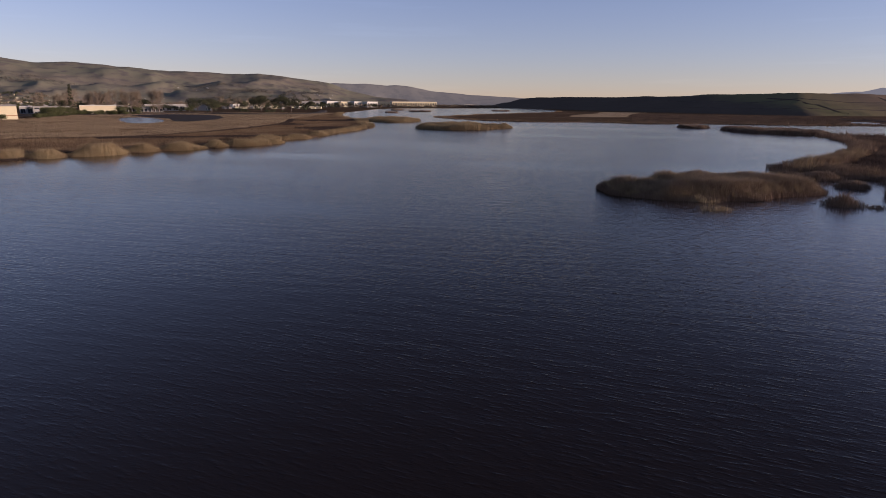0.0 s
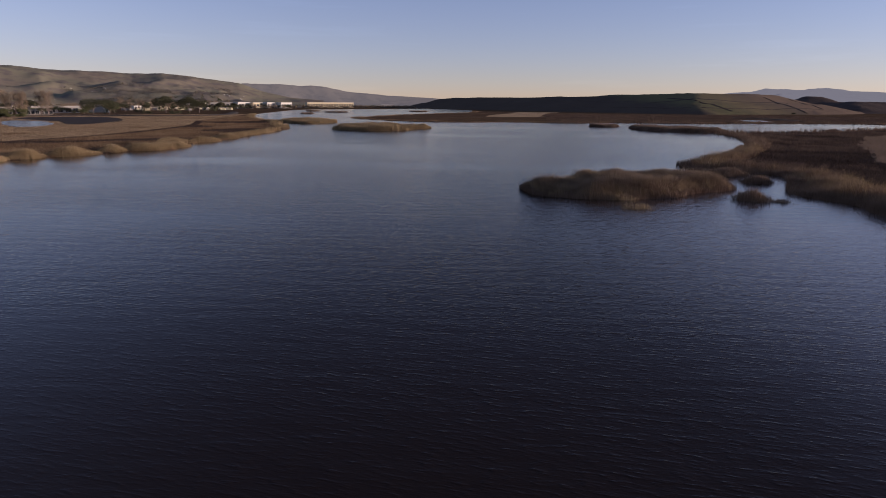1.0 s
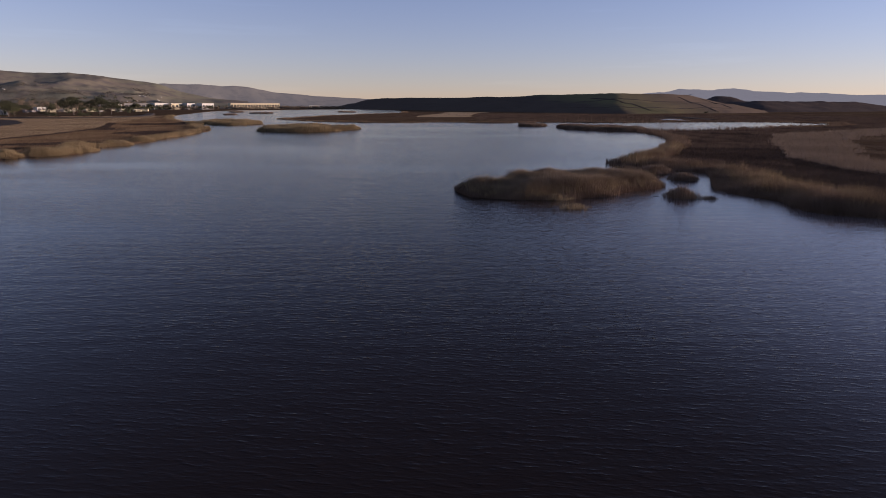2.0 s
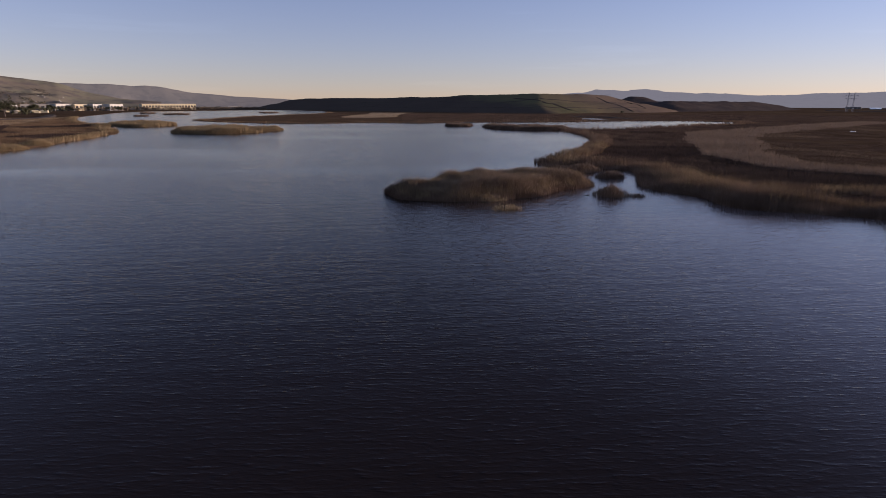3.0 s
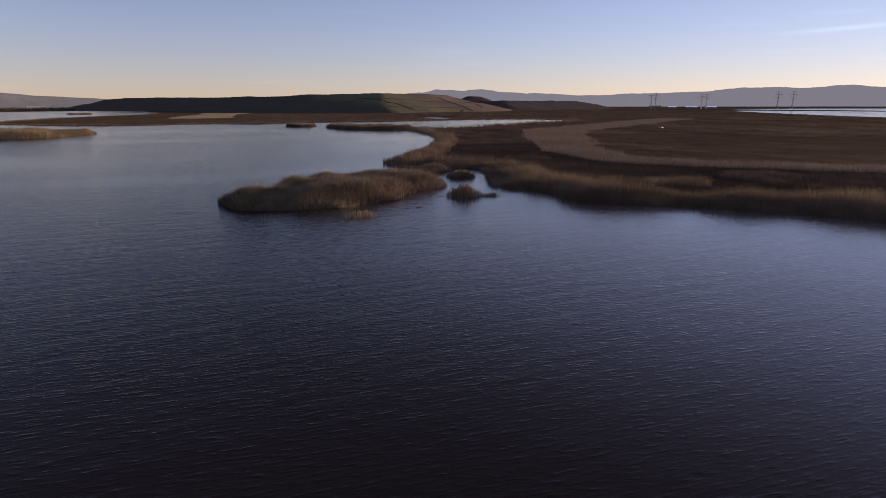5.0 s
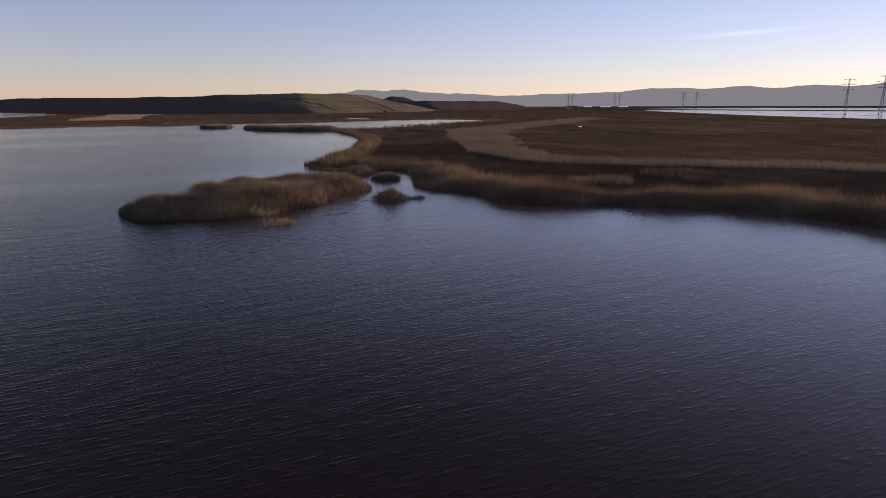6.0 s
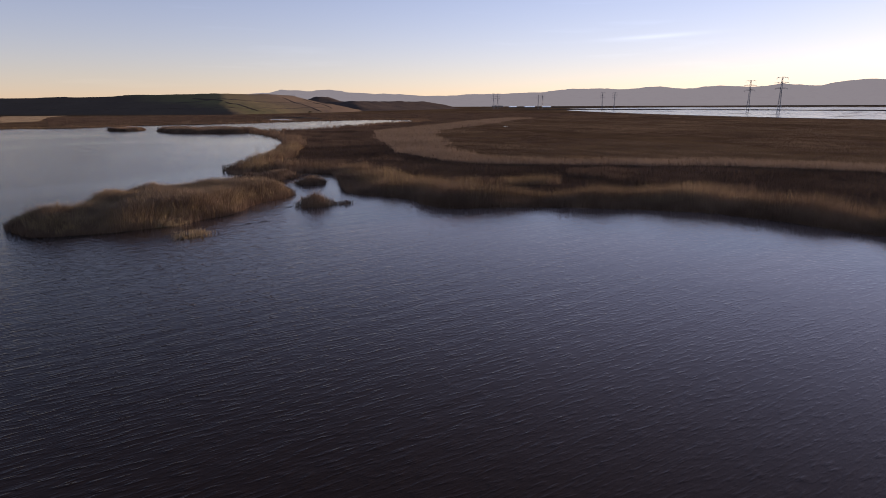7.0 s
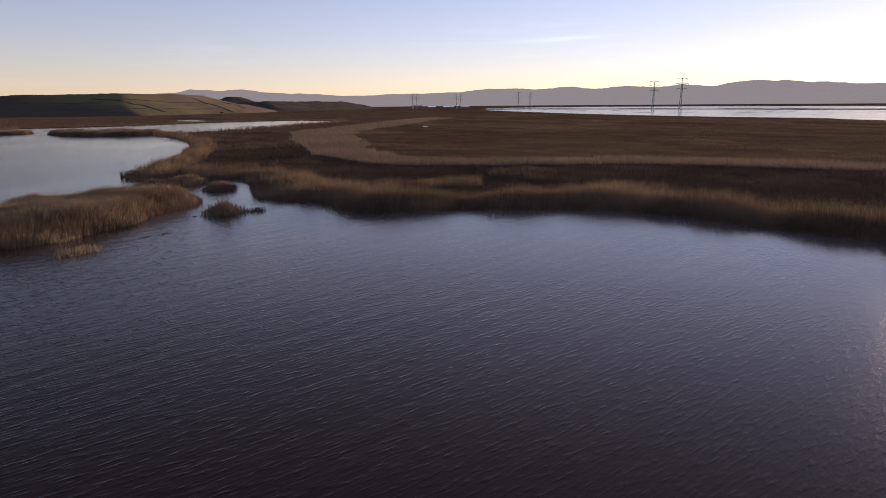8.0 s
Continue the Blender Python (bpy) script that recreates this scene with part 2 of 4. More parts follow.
    w = (fnoise(line[:, 0], line[:, 1], 9.0, seed) - 0.5) * 2 * amount * size
    return line + out * w[:, None]


def inside(poly, pts):
    """Which points lie within a closed line: each edge looks only at the points level with it."""
    order = np.argsort(pts[:, 1], kind="stable")
    x, y = pts[order].T
    hit = np.zeros(len(pts), bool)
    for (ax, ay), (bx, by) in zip(poly, np.roll(poly, -1, 0)):
        if ay != by:
            s, e = np.searchsorted(y, (min(ay, by), max(ay, by)))
            hit[s:e] ^= x[s:e] < (bx - ax) * (y[s:e] - ay) / (by - ay) + ax
    out = np.zeros(len(pts), bool)
    out[order] = hit
    return out


def wide_dist(line, pts, cell=3.0):
    """line_dist for very many points, read off a grid."""
    lo = pts.min(0) - cell
    nx, ny = ((pts.max(0) - lo) / cell).astype(int) + 2
    gx, gy = np.meshgrid(lo[0] + cell * np.arange(nx), lo[1] + cell * np.arange(ny), indexing="ij")
    g = line_dist(line, np.stack([gx.ravel(), gy.ravel()], 1)).reshape(nx, ny)
    u = (pts - lo) / cell
    i = u.astype(int)
    f = u - i
    a, b = i.T
    return (g[a, b] * (1 - f[:, 0]) + g[a + 1, b] * f[:, 0]) * (1 - f[:, 1]) + (g[a, b + 1] * (1 - f[:, 0]) + g[a + 1, b + 1] * f[:, 0]) * f[:, 1]


def line_dist(line, pts):
    out = np.full(len(pts), 1e9)
    pts, line = pts.astype(np.float32), line.astype(np.float32)
    for s in range(0, len(pts), 20000):
        q = pts[s : s + 20000]
        best = np.full(len(q), 1e18, np.float32)
        for k in range(0, len(line), 64):
            d = q[:, None] - line[None, k : k + 64]
            best = np.minimum(best, (d**2).sum(-1).min(1))
        out[s : s + 20000] = np.sqrt(best)
    return out


def part(name, bm, material, parent=None, label=""):
    me = bpy.data.meshes.new(name)
    bm.to_mesh(me)
    bm.free()
    me.materials.append(material)
    ob = new(name, me)
    ob.parent = parent
    return tagged(ob, label)


def canopy(pts, high, cell):
    """The lie of a stand's top at each place, from the height of its neighbours."""
    lo = pts.min(0) - 3 * cell
    ij = ((pts - lo) / cell).astype(int)
    shape = tuple(ij.max(0) + 4)
    total = np.bincount(ij[:, 0] * shape[1] + ij[:, 1], high, shape[0] * shape[1]).reshape(shape)
    count = np.bincount(ij[:, 0] * shape[1] + ij[:, 1], None, shape[0] * shape[1]).reshape(shape)
    h = total / np.maximum(count, 1)
    for _ in range(2):
        h = (h + np.roll(h, 1, 0) + np.roll(h, -1, 0)) / 3
        h = (h + np.roll(h, 1, 1) + np.roll(h, -1, 1)) / 3
    gx, gy = np.gradient(h, cell)
    nor = np.stack([-gx[ij[:, 0], ij[:, 1]] * 1.6, -gy[ij[:, 0], ij[:, 1]] * 1.6, np.full(len(pts), 0.8)], 1)
    return nor / np.linalg.norm(nor, axis=1)[:, None]


def blades(name, pts, z, high, wide, material, lean=0.34, seed=1, single=False):
    """One mesh of bent, tapered leaves standing at pts."""
    r = np.random.default_rng(seed)
    n = len(pts)
    turn, way = r.uniform(0, 2 * np.pi, n), r.uniform(0, 2 * np.pi, n)
    side = np.stack([np.cos(turn), np.sin(turn), 0 * turn], 1) * (np.asarray(wide) * np.ones(n))[:, None] * 0.5
    high = np.asarray(high) * np.ones(n)
    off = np.abs(r.normal(0, lean, n)) * high
    bend = np.stack([np.cos(way) * off, np.sin(way) * off, 0 * off], 1)
    base = np.column_stack([pts, np.asarray(z) * np.ones(n)])
    up = np.zeros((n, 3))
    up[:, 2] = high
    mid = base + up * 0.72 + bend * 0.5
    if single:
        v = np.stack([base - side, base + side, base + up + bend], 1).reshape(-1, 3)
        loops = np.arange(3 * n)
        starts = np.arange(0, 3 * n, 3)
        along = [0.0, 0.0, 1.0]
    else:
        v = np.stack([base - side, base + side, mid - side * 0.9, mid + side * 0.9, base + up + bend], 1).reshape(-1, 3)
        k = np.arange(n)[:, None] * 5
        loops = (k + np.array([0, 1, 3, 2, 2, 3, 4])).ravel()
        starts = (np.arange(n)[:, None] * 7 + np.array([0, 4])).ravel()
        along = [0.0, 0.0, 0.72, 0.72, 1.0]
    me = bpy.data.meshes.new(name)
    me.vertices.add(len(v))
    me.vertices.foreach_set("co", v.ravel())
    me.loops.add(len(loops))
    me.loops.foreach_set("vertex_index", loops.astype(np.int32))
    me.polygons.add(len(starts))
    me.polygons.foreach_set("loop_start", starts.astype(np.int32))
    at = me.attributes.new("along", "FLOAT", "POINT")
    at.data.foreach_set("value", np.tile(along, n))
    lie_of = me.attributes.new("canopy", "FLOAT_VECTOR", "POINT")
    near = float(np.median(np.hypot(*pts.T)))
    nor = canopy(pts, high, np.clip(near / 110.0, 0.3, 6.0))
    lie_of.data.foreach_set("vector", np.repeat(nor, len(along), 0).astype(np.float32).ravel())
    me.update(calc_edges=True)
    me.materials.append(material)
    return new(name, me)


def fill(bm, loops, z):
    """Flat triangles between an outline and its holes."""
    from mathutils.geometry import tessellate_polygon
    flat = [Vector((*p, z)) for loop in loops for p in loop]
    vs = [bm.verts.new(p) for p in flat]
    for tri in tessellate_polygon([[Vector((*p, z)) for p in loop] for loop in loops]):
        if len(set(tri)) == 3:
            f = bm.faces.new([vs[i] for i in tri])
            if f.normal.z < 0 or (f.normal_update() or f.normal.z < 0):
                f.normal_flip()
    out, k = [], 0
    for loop in loops:
        out.append(vs[k : k + len(loop)])
        k += len(loop)
    return out


def grow(line, d):
    """The outline of a closed, counter-clockwise line moved outwards by d."""
    tang = np.roll(line, -1, 0) - np.roll(line, 1, 0)
    tang /= np.maximum(np.hypot(*tang.T), 1e-6)[:, None]
    return line + np.stack([tang[:, 1], -tang[:, 0]], 1) * d


def skirt(bm, ring, line, z):
    low = [bm.verts.new((*p, z)) for p in line]
    for i in range(len(ring)):
        j = (i + 1) % len(ring)
        bm.faces.new((ring[i], ring[j], low[j], low[i]))
    return low


# ---- the lagoon's plan ----
LEFT_SHORE = [(-215, 70), (-165, 130), (-128, 183), (-115, 198), (-103, 214), (-91, 228), (-79, 243), (-65, 254), (-69, 280),
              (-58, 305), (-48, 359), (-39, 405), (-35, 463), (-48, 550), (-61, 641), (-95, 756), (-115, 900), (-127, 1033),
              (-122, 1300), (-108, 1600), (-62, 1790), (0, 1880), (110, 1985), (240, 2100), (345, 2125)]
FAR_SHORE = [(380, 2050), (400, 1740), (350, 1500), (297, 1285), (200, 1130), (103, 971), (50, 850), (22, 775), (60, 655), (119, 592),
             (180, 598), (225, 562), (284, 570), (350, 545), (420, 545), (476, 540), (530, 520), (548, 478)]
MARSH_SHORE = [(520, 428), (455, 407), (415, 398), (360, 374), (313, 366), (258, 364), (229, 311), (200, 261), (170, 227), (148, 204), (131, 190),
               (114, 178), (106, 170), (102.5, 159), (107, 152), (113, 145), (116, 139), (108, 127), (99, 116), (95.2, 111), (95, 104.5), (96, 98.5),
               (96, 94), (93.4, 90), (92.5, 85.5), (93.3, 82.5), (96.5, 79), (100, 75), (103.5, 69.5), (106.5, 64), (108.7, 58.5), (110.3, 53.5),
               (112.5, 49), (114, 45), (113, 40.6), (112.3, 36.5), (111, 32), (109.8, 28), (108.5, 23.5), (107, 17), (105, -5), (116, -70)]
NEAR_SHORE = [(60, -170), (-120, -160), (-235, -50)]
lake = ragged(smooth_line(LEFT_SHORE + FAR_SHORE + MARSH_SHORE + NEAR_SHORE, 3.0)[::-1], 1.1, 3)
# counter-clockwise
if (lake[:, 0] * np.roll(lake[:, 1], -1) - lake[:, 1] * np.roll(lake[:, 0], -1)).sum() < 0:
    lake = lake[::-1]
ring_a = np.linspace(0, 2 * np.pi, 96, endpoint=False)
rim = np.stack([4900 * np.cos(ring_a), 4900 * np.sin(ring_a)], 1)
bm = bmesh.new()
_, shore = fill(bm, [rim, lake], 0.14)
bed = skirt(bm, shore, grow(lake, -1.0), -1.2)
bm.faces.new(bed)
ground = part("ground", bm, GROUND)
tagged(ground, "flat brown marsh plain with peat and dead thatch, round the lagoon", "ground", kind="structure")
bm = bmesh.new()
fill(bm, [grow(lake, 1.2)], 0.0)
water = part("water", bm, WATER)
tagged(water, "dark wind-rippled lagoon water reflecting the evening sky", "water", kind="structure")


# ---- reed islands ----
def grow_out(line, pts, edge, r):
    """Let the outermost stems stand a little out in the water."""
    mid = line.mean(0)
    push = np.where(edge < 1.5, r.uniform(-0.2, 1.5, len(pts)) ** 2 * 0.6, 0.0)
    way = pts - mid
    return pts + way / np.maximum(np.hypot(*way.T), 1e-6)[:, None] * push[:, None]


def reed_island(name, points, high, count, wide, label, mat=REED, seed=1, step=1.2, wear=0.7, plumes=0):
    """A mud bank under a stand of reeds."""
    line = ragged(smooth_line(points, step), wear, seed)
    if (line[:, 0] * np.roll(line[:, 1], -1) - line[:, 1] * np.roll(line[:, 0], -1)).sum() < 0:
        line = line[::-1]
    island = tagged(new(name), label, "island", "reed islands", "thing")
    bm = bmesh.new()
    (top,) = fill(bm, [grow(line, -0.7)], 0.10)
    skirt(bm, top, grow(line, 0.3), -1.0)
    part("mud_bank", bm, GROUND, island, "wet brown mud bank")
    r = np.random.default_rng(seed)
    lo, hi = line.min(0), line.max(0)
    pts = r.uniform(lo, hi, (int(count * 1.9), 2))
    pts = pts[inside(line, pts)][:count]
    edge = line_dist(line, pts)
    h = high * (0.22 + 0.78 * np.clip(edge / (high * 1.1), 0, 1)) * r.normal(1, 0.10, len(pts)) * np.clip(0.35 + 1.3 * fnoise(pts[:, 0], pts[:, 1], high * 2.6, seed, 3), 0.4, 1.25)
    pts = grow_out(line, pts, edge, r)
    reeds = blades("reeds", pts, -0.1, h, wide * r.uniform(0.6, 1.4, len(pts)), mat, seed=seed)
    reeds.parent = island
    tagged(reeds, "dense dry brown reeds", kind="stuff")
    if plumes:
        # taller bent stems in bunches, with feathery heads
        seeds = r.uniform(lo, hi, (plumes // 14, 2))
        seeds = seeds[inside(line, seeds)]
        near = np.repeat(seeds, 22, 0) + r.normal(0, 0.55, (len(seeds) * 22, 2))
        far = line_dist(line, near) * np.where(inside(line, near), 1, -1)
        near, far = near[far > -0.4], far[far > -0.4]
        tall = high * (0.5 + 0.62 * np.clip(far / (high * 1.1), 0, 1)) * r.uniform(0.75, 1.12, len(near)) * np.clip(0.42 + 1.25 * fnoise(near[:, 0], near[:, 1], high * 2.6, seed, 3), 0.5, 1.2)
        heads = blades("plumage", near, -0.1, tall, wide * r.uniform(0.8, 1.7, len(near)), REED_GOLD, 0.42, seed + 100)
        heads.parent = island
        tagged(heads, "pale golden drooping seed heads", kind="stuff")
    return island


BIG = [(40.8, 128), (40.4, 122), (40.8, 117.8), (42.8, 115.4), (45.9, 113.2), (50.3, 111.4), (55.3, 110.6), (60.3, 110.1), (65.3, 110.2), (69.8, 113.2), (74.8, 116.0), (81.2, 116.7),
       (86, 119), (88.5, 123), (86, 127), (80, 132), (74, 138), (68, 142), (60, 141), (54.5, 135.5), (51, 130), (48.2, 127), (44.5, 129), (42, 130)]
reed_island("reed_island", BIG, 3.0, 125000, 0.045, "large island of tall brown reeds standing in the lagoon", seed=11, wear=1.2, plumes=13000)
reed_island("reed_island", [(51.6, 100.2), (53.6, 99.2), (56, 100.0), (55.2, 101.5), (52.6, 101.7)], 1.3, 330, 0.05, "small clump of pale bushy reeds beside the large reed island", REED_CREAM, 12, 0.5, 0.4)
reed_island("reed_island", [(79, 104), (82, 103), (84, 105.5), (82, 108.5), (79, 107.5)], 3.2, 1100, 0.06, "small round tuft of dry reeds in open water", REED, 13, 0.5, 0.3)
reed_island("reed_island", [(84, 101.5), (86, 101.5), (86, 103.5), (84, 103.5)], 0.7, 250, 0.06, "sparse low tuft of reeds in open water", REED, 14, 0.4, 0.2)
reed_island("reed_island", [(98, 128), (101, 126.5), (104, 129), (102, 132), (99, 131.5)], 1.5, 1700, 0.08, "small rounded dark reed clump in an inlet", REED, 15, 0.6, 0.3)
reed_island("reed_island", [(95, 143), (100, 141), (106, 141), (108, 144), (103, 148), (97, 150), (94, 148)], 2.0, 4000, 0.09, "low mound of brown reeds off the marsh point", REED, 16, 0.8, 0.5)
reed_island("reed_island", [(0, 438), (12, 413), (24, 405), (45, 412), (56, 427), (73, 455), (60, 466), (40, 490), (15, 478)], 3.2, 26000, 0.24, "long golden reed island lit by the low sun", REED_GOLD, 17, 4, 1.2)
reed_island("reed_island", [(-56, 622), (-40, 572), (-26, 552), (-8, 570), (0, 600), (-26, 690)], 2.8, 16000, 0.28, "low golden reed island further up the lagoon", REED_GOLD, 18, 4, 1.2)
reed_island("reed_island", [(230, 440), (224, 400), (232, 378), (252, 362), (266, 370), (275, 395), (262, 430), (245, 452)], 2.6, 24000, 0.2, "long dark reed islet off the marsh", REED, 19, 4, 1.0)
reed_island("reed_island", [(214, 470), (226, 460), (240, 474), (240, 490), (224, 490)], 2.2, 6000, 0.2, "short dark reed islet in open water", REED, 20, 3, 0.8)
reed_island("reed_island", [(54.0, 110.0), (56.5, 109.3), (58.5, 109.8), (58, 111.5), (55, 111.7)], 1.9, 700, 0.05, "pale golden shrubby reeds at the foot of the large reed island", REED_CREAM, 28, 0.5, 0.4)

reed_island("reed_island", [(349, 371), (352, 367), (357, 368), (358, 373), (353, 375)], 3.4, 2200, 0.16, "dark bushy reed tuft at the mouth of the channel", REED, 29, 1.0, 0.4)

# low islets near the upper end
for k, (x, y, a, w) in enumerate([(-47, 1080, 12, 20), (5, 1240, 23, 18), (-50, 1420, 15, 30), (195, 1390, 22, 40)]):
    reed_island("reed_island", [(x - a, y), (x - a * 0.4, y - w), (x + a * 0.5, y - w * 0.9), (x + a, y + 2), (x + a * 0.4, y + w), (x - a * 0.5, y + w * 0.8)], 2.0, 3500, 0.5,
                "low brown reed islet near the lagoon's upper end", REED, 60 + k, 6, 2.0)

# reed mounds standing in the shallows off the sunlit bank
for k, (x, y, a, w, turn, high) in enumerate([(-132, 192, 8, 6, 55, 2.6), (-121, 195, 5, 4.5, 50, 2.5), (-110.5, 206, 9.5, 6, 55, 3.2), (-102, 220, 5.5, 5, 45, 2.6), (-91, 231, 8.5, 5, 45, 2.8), (-83, 244, 4.5, 4, 45, 2.4),
                                              (-73, 254, 10, 6.5, 45, 3.2), (-67, 268, 6, 5, 60, 2.6), (-72, 281, 7, 5, 60, 2.6), (-62, 303, 8, 5, 65, 2.6), (-56, 330, 7, 5, 75, 2.4)]):
    c, s = math.cos(radians(turn)), math.sin(radians(turn))
    ring = [(x + a * math.cos(u) * c - w * math.sin(u) * s, y + a * math.cos(u) * s + w * math.sin(u) * c) for u in (0, 0.7, 1.5, 2.3, 3.1, 3.9, 4.7, 5.5)]
    reed_island("reed_island", ring, high, 9000, 0.07, "rounded golden reed mound in the shallows off the bank", REED_GOLD, 200 + k, 1.0, 0.5)


# ---- reeds and scrub on the land ----
lake_in = grow(lake, -0.9)
# open ground and ponds, where nothing grows
SALT = [(1560, 700), (1300, 560), (1010, 325), (849, 160), (772, 54), (737, -26), (667, -71), (620, -200), (900, -330), (1300, -300), (1450, 0), (1600, 400)]
POOL = [(-306, 622), (-298, 646), (-260, 604), (-228, 540), (-220, 500), (-224, 484), (-247, 512)]
DRAINED = [(-350, 740), (-340, 806), (-295, 805), (-258, 765), (-212, 650), (-203, 548), (-222, 548), (-256, 618), (-296, 664)]
SPIT = [(225, 845), (300, 850), (345, 960), (440, 1180), (505, 1290), (430, 1345), (350, 1150), (265, 980)]
POOL_FAR = [(462, 590), (472, 576), (500, 620), (512, 655), (480, 640)]
BARE = [smooth_line(p, 8) for p in (SALT, POOL, DRAINED, POOL_FAR)]


def fan(count, az0, az1, r0, r1, seed):
    """Places thinning outwards from the lagoon's middle, on land only."""
    r = np.random.default_rng(seed)
    a = np.radians(r.uniform(az0, az1, count))
    d = np.exp(r.uniform(math.log(r0), math.log(r1), count))
    pts = np.stack([8 + d * np.sin(a), 15 + d * np.cos(a)], 1)
    keep = ~inside(lake_in, pts)
    for bare in BARE:
        keep &= ~inside(bare, pts)
    return pts[keep], d[keep]


def stand(name, pts, d, high, material, label, seed, spread=0.13, wide=0.8, lean=0.3):
    r = np.random.default_rng(seed)
    ob = blades(name, pts, 0.0, high * np.clip(r.normal(1, spread, len(pts)), 0.4, 1.6), d * 0.00105 * wide * r.uniform(0.5, 1.5, len(pts)), material, lean, seed, True)
    return tagged(ob, label, "reeds", kind="stuff")


BAND = smooth_line([(660, 385), (560, 358), (433, 316), (333, 285), (281, 251), (231, 204), (192, 168), (177, 145), (168, 122), (175, 103), (185, 84), (198, 60), (205, 20), (205, -60)], 4.0, False)
RIDGE = smooth_line([(119, 140), (114, 122), (114.5, 106), (120, 95), (131, 86)], 3.0, False)
pts, d = fan(760000, 20, 118, 78, 1150, 21)
edge = wide_dist(lake[(lake[:, 0] > 60) & (lake[:, 1] < 700)], pts)
band = wide_dist(BAND, pts)
ridge_d = wide_dist(RIDGE, pts)
patch = fnoise(pts[:, 0], pts[:, 1], 26.0, 5)
fine = fnoise(pts[:, 0], pts[:, 1], 7.0, 9, 3)
north = pts[:, 1] > 150 + 0.1 * (pts[:, 0] - 100)
hollow = np.hypot((pts[:, 0] - 172) / 40, (pts[:, 1] - 180) / 32) < 0.7 + 0.7 * fine
belt = (edge < 9 + 12 * np.clip(patch - 0.4, 0, 1)) | ((ridge_d < 3 + 5 * fine) & (edge < 40))
in_band = (band < (6.5 + 6 * fine) * np.clip(d / 190, 0.8, 2.2)) & ~belt
past = (pts[:, 0] > np.interp(pts[:, 1], BAND[::-1, 1], BAND[::-1, 0])) & ~belt & ~in_band & ~((pts[:, 1] > 385))
inner = ~belt & ~in_band & ~past
tall = inner & ~hollow & ((patch > 0.66) | (north & (patch > 0.36)))
low = inner & ~tall
clump = fnoise(pts[:, 0], pts[:, 1], 8.0, 12, 2)


def belt_height(e, lump):
    """Low at the water, a crest some metres in, then falling off again."""
    return 2.9 * (0.4 + 0.6 * np.clip(e / 5.0, 0, 1)) * (1 - 0.4 * np.clip((e - 10) / 6, 0, 1)) * np.clip(0.42 + 1.1 * lump, 0.5, 1.2)


h_belt = belt_height(edge, clump)
stand("shore_reeds", pts[belt], d[belt], h_belt[belt], REED, "tall brown reeds along the edge of the lagoon", 22, 0.13, 0.6)
more, dm = fan(460000, 36, 118, 78, 230, 29)
rim = wide_dist(lake[(lake[:, 0] > 60) & (lake[:, 1] < 700)], more)
thick = rim < 9 + 12 * np.clip(fnoise(more[:, 0], more[:, 1], 26.0, 5) - 0.4, 0, 1)
more, dm, rim = more[thick], dm[thick], rim[thick]
lumps = fnoise(more[:, 0], more[:, 1], 8.0, 12, 2)
stand("shore_reeds", more, dm, belt_height(rim, lumps), REED, "fine brown reeds along the near marsh shore", 30, 0.16, 0.42, 0.42)
lump = fnoise(pts[:, 0], pts[:, 1], 5.0, 41, 2)
crest = belt & (d < 260) & (lump > 0.44) & ((edge > 3.5) | (ridge_d < 3)) & (RNG.uniform(0, 1, len(pts)) < 0.75)
stand("reed_plumes", pts[crest], d[crest], 1.1 * h_belt[crest] + 0.2, REED_GOLD, "bunches of golden seed heads over the shore reeds", 42, 0.15, 0.5, 0.5)
stand("pale_reeds", pts[in_band], d[in_band], 1.6 * (0.75 + 0.5 * fine[in_band]), REED_PALE, "winding band of pale beige reeds across the marsh", 23, 0.1, 0.65, 0.5)
stand("inner_reeds", pts[tall], d[tall], 1.25 * np.clip(0.2 + 1.5 * clump[tall], 0.35, 1.2), REED_DARK, "patches of brown reeds within the marsh", 24)
stand("marsh_scrub", pts[low], d[low], 0.8 * (0.5 + fine[low]), SCRUB, "dark low scrub between the reed stands", 25, 0.35, 0.9, 0.6)
streak = fnoise(pts[:, 0] * 0.35 + pts[:, 1] * 0.94, (pts[:, 1] * 0.35 - pts[:, 0] * 0.94) * 3.0 + 60 * patch, 70.0, 27, 4)
gold = past & (streak > 0.575) & (RNG.uniform(0, 1, len(pts)) < 0.8)
past &= ~gold & (streak > 0.36)
stand("golden_tufts", pts[gold], d[gold], 0.65 * (0.4 + fine[gold]), FLAT_GRASS, "streaks of golden grass on the flats", 27, 0.3, 0.9, 0.5)
stand("marsh_tufts", pts[past], d[past], 0.45 * (0.3 + 1.2 * fine[past]), TUFT, "low brown and golden marsh tufts on the flats", 26, 0.35, 0.9, 0.7)

# the sunlit bank: brown growth behind the mounds, a dark ditch, then a straw field up to the hedge
DITCH = smooth_line([(-330, 205), (-240, 255), (-180, 291), (-145, 315), (-127, 370), (-118, 430), (-116, 520), (-135, 640)], 5.0, False)
pts, d = fan(800000, -60, 1, 180, 1000, 31)
edge = wide_dist(lake[lake[:, 0] < 30], pts, 4.0)
cut = wide_dist(DITCH, pts, 4.0)
beyond = pts[:, 0] < np.interp(pts[:, 1], DITCH[:, 1], DITCH[:, 0])
patch = fnoise(pts[:, 0], pts[:, 1], 60.0, 15)
fine = fnoise(pts[:, 0], pts[:, 1], 14.0, 19, 3)
clump = fnoise(pts[:, 0], pts[:, 1], 16.0, 18, 2)
tip = pts[:, 1] > 255
belt = (edge < 9) & tip & (clump > 0.40)
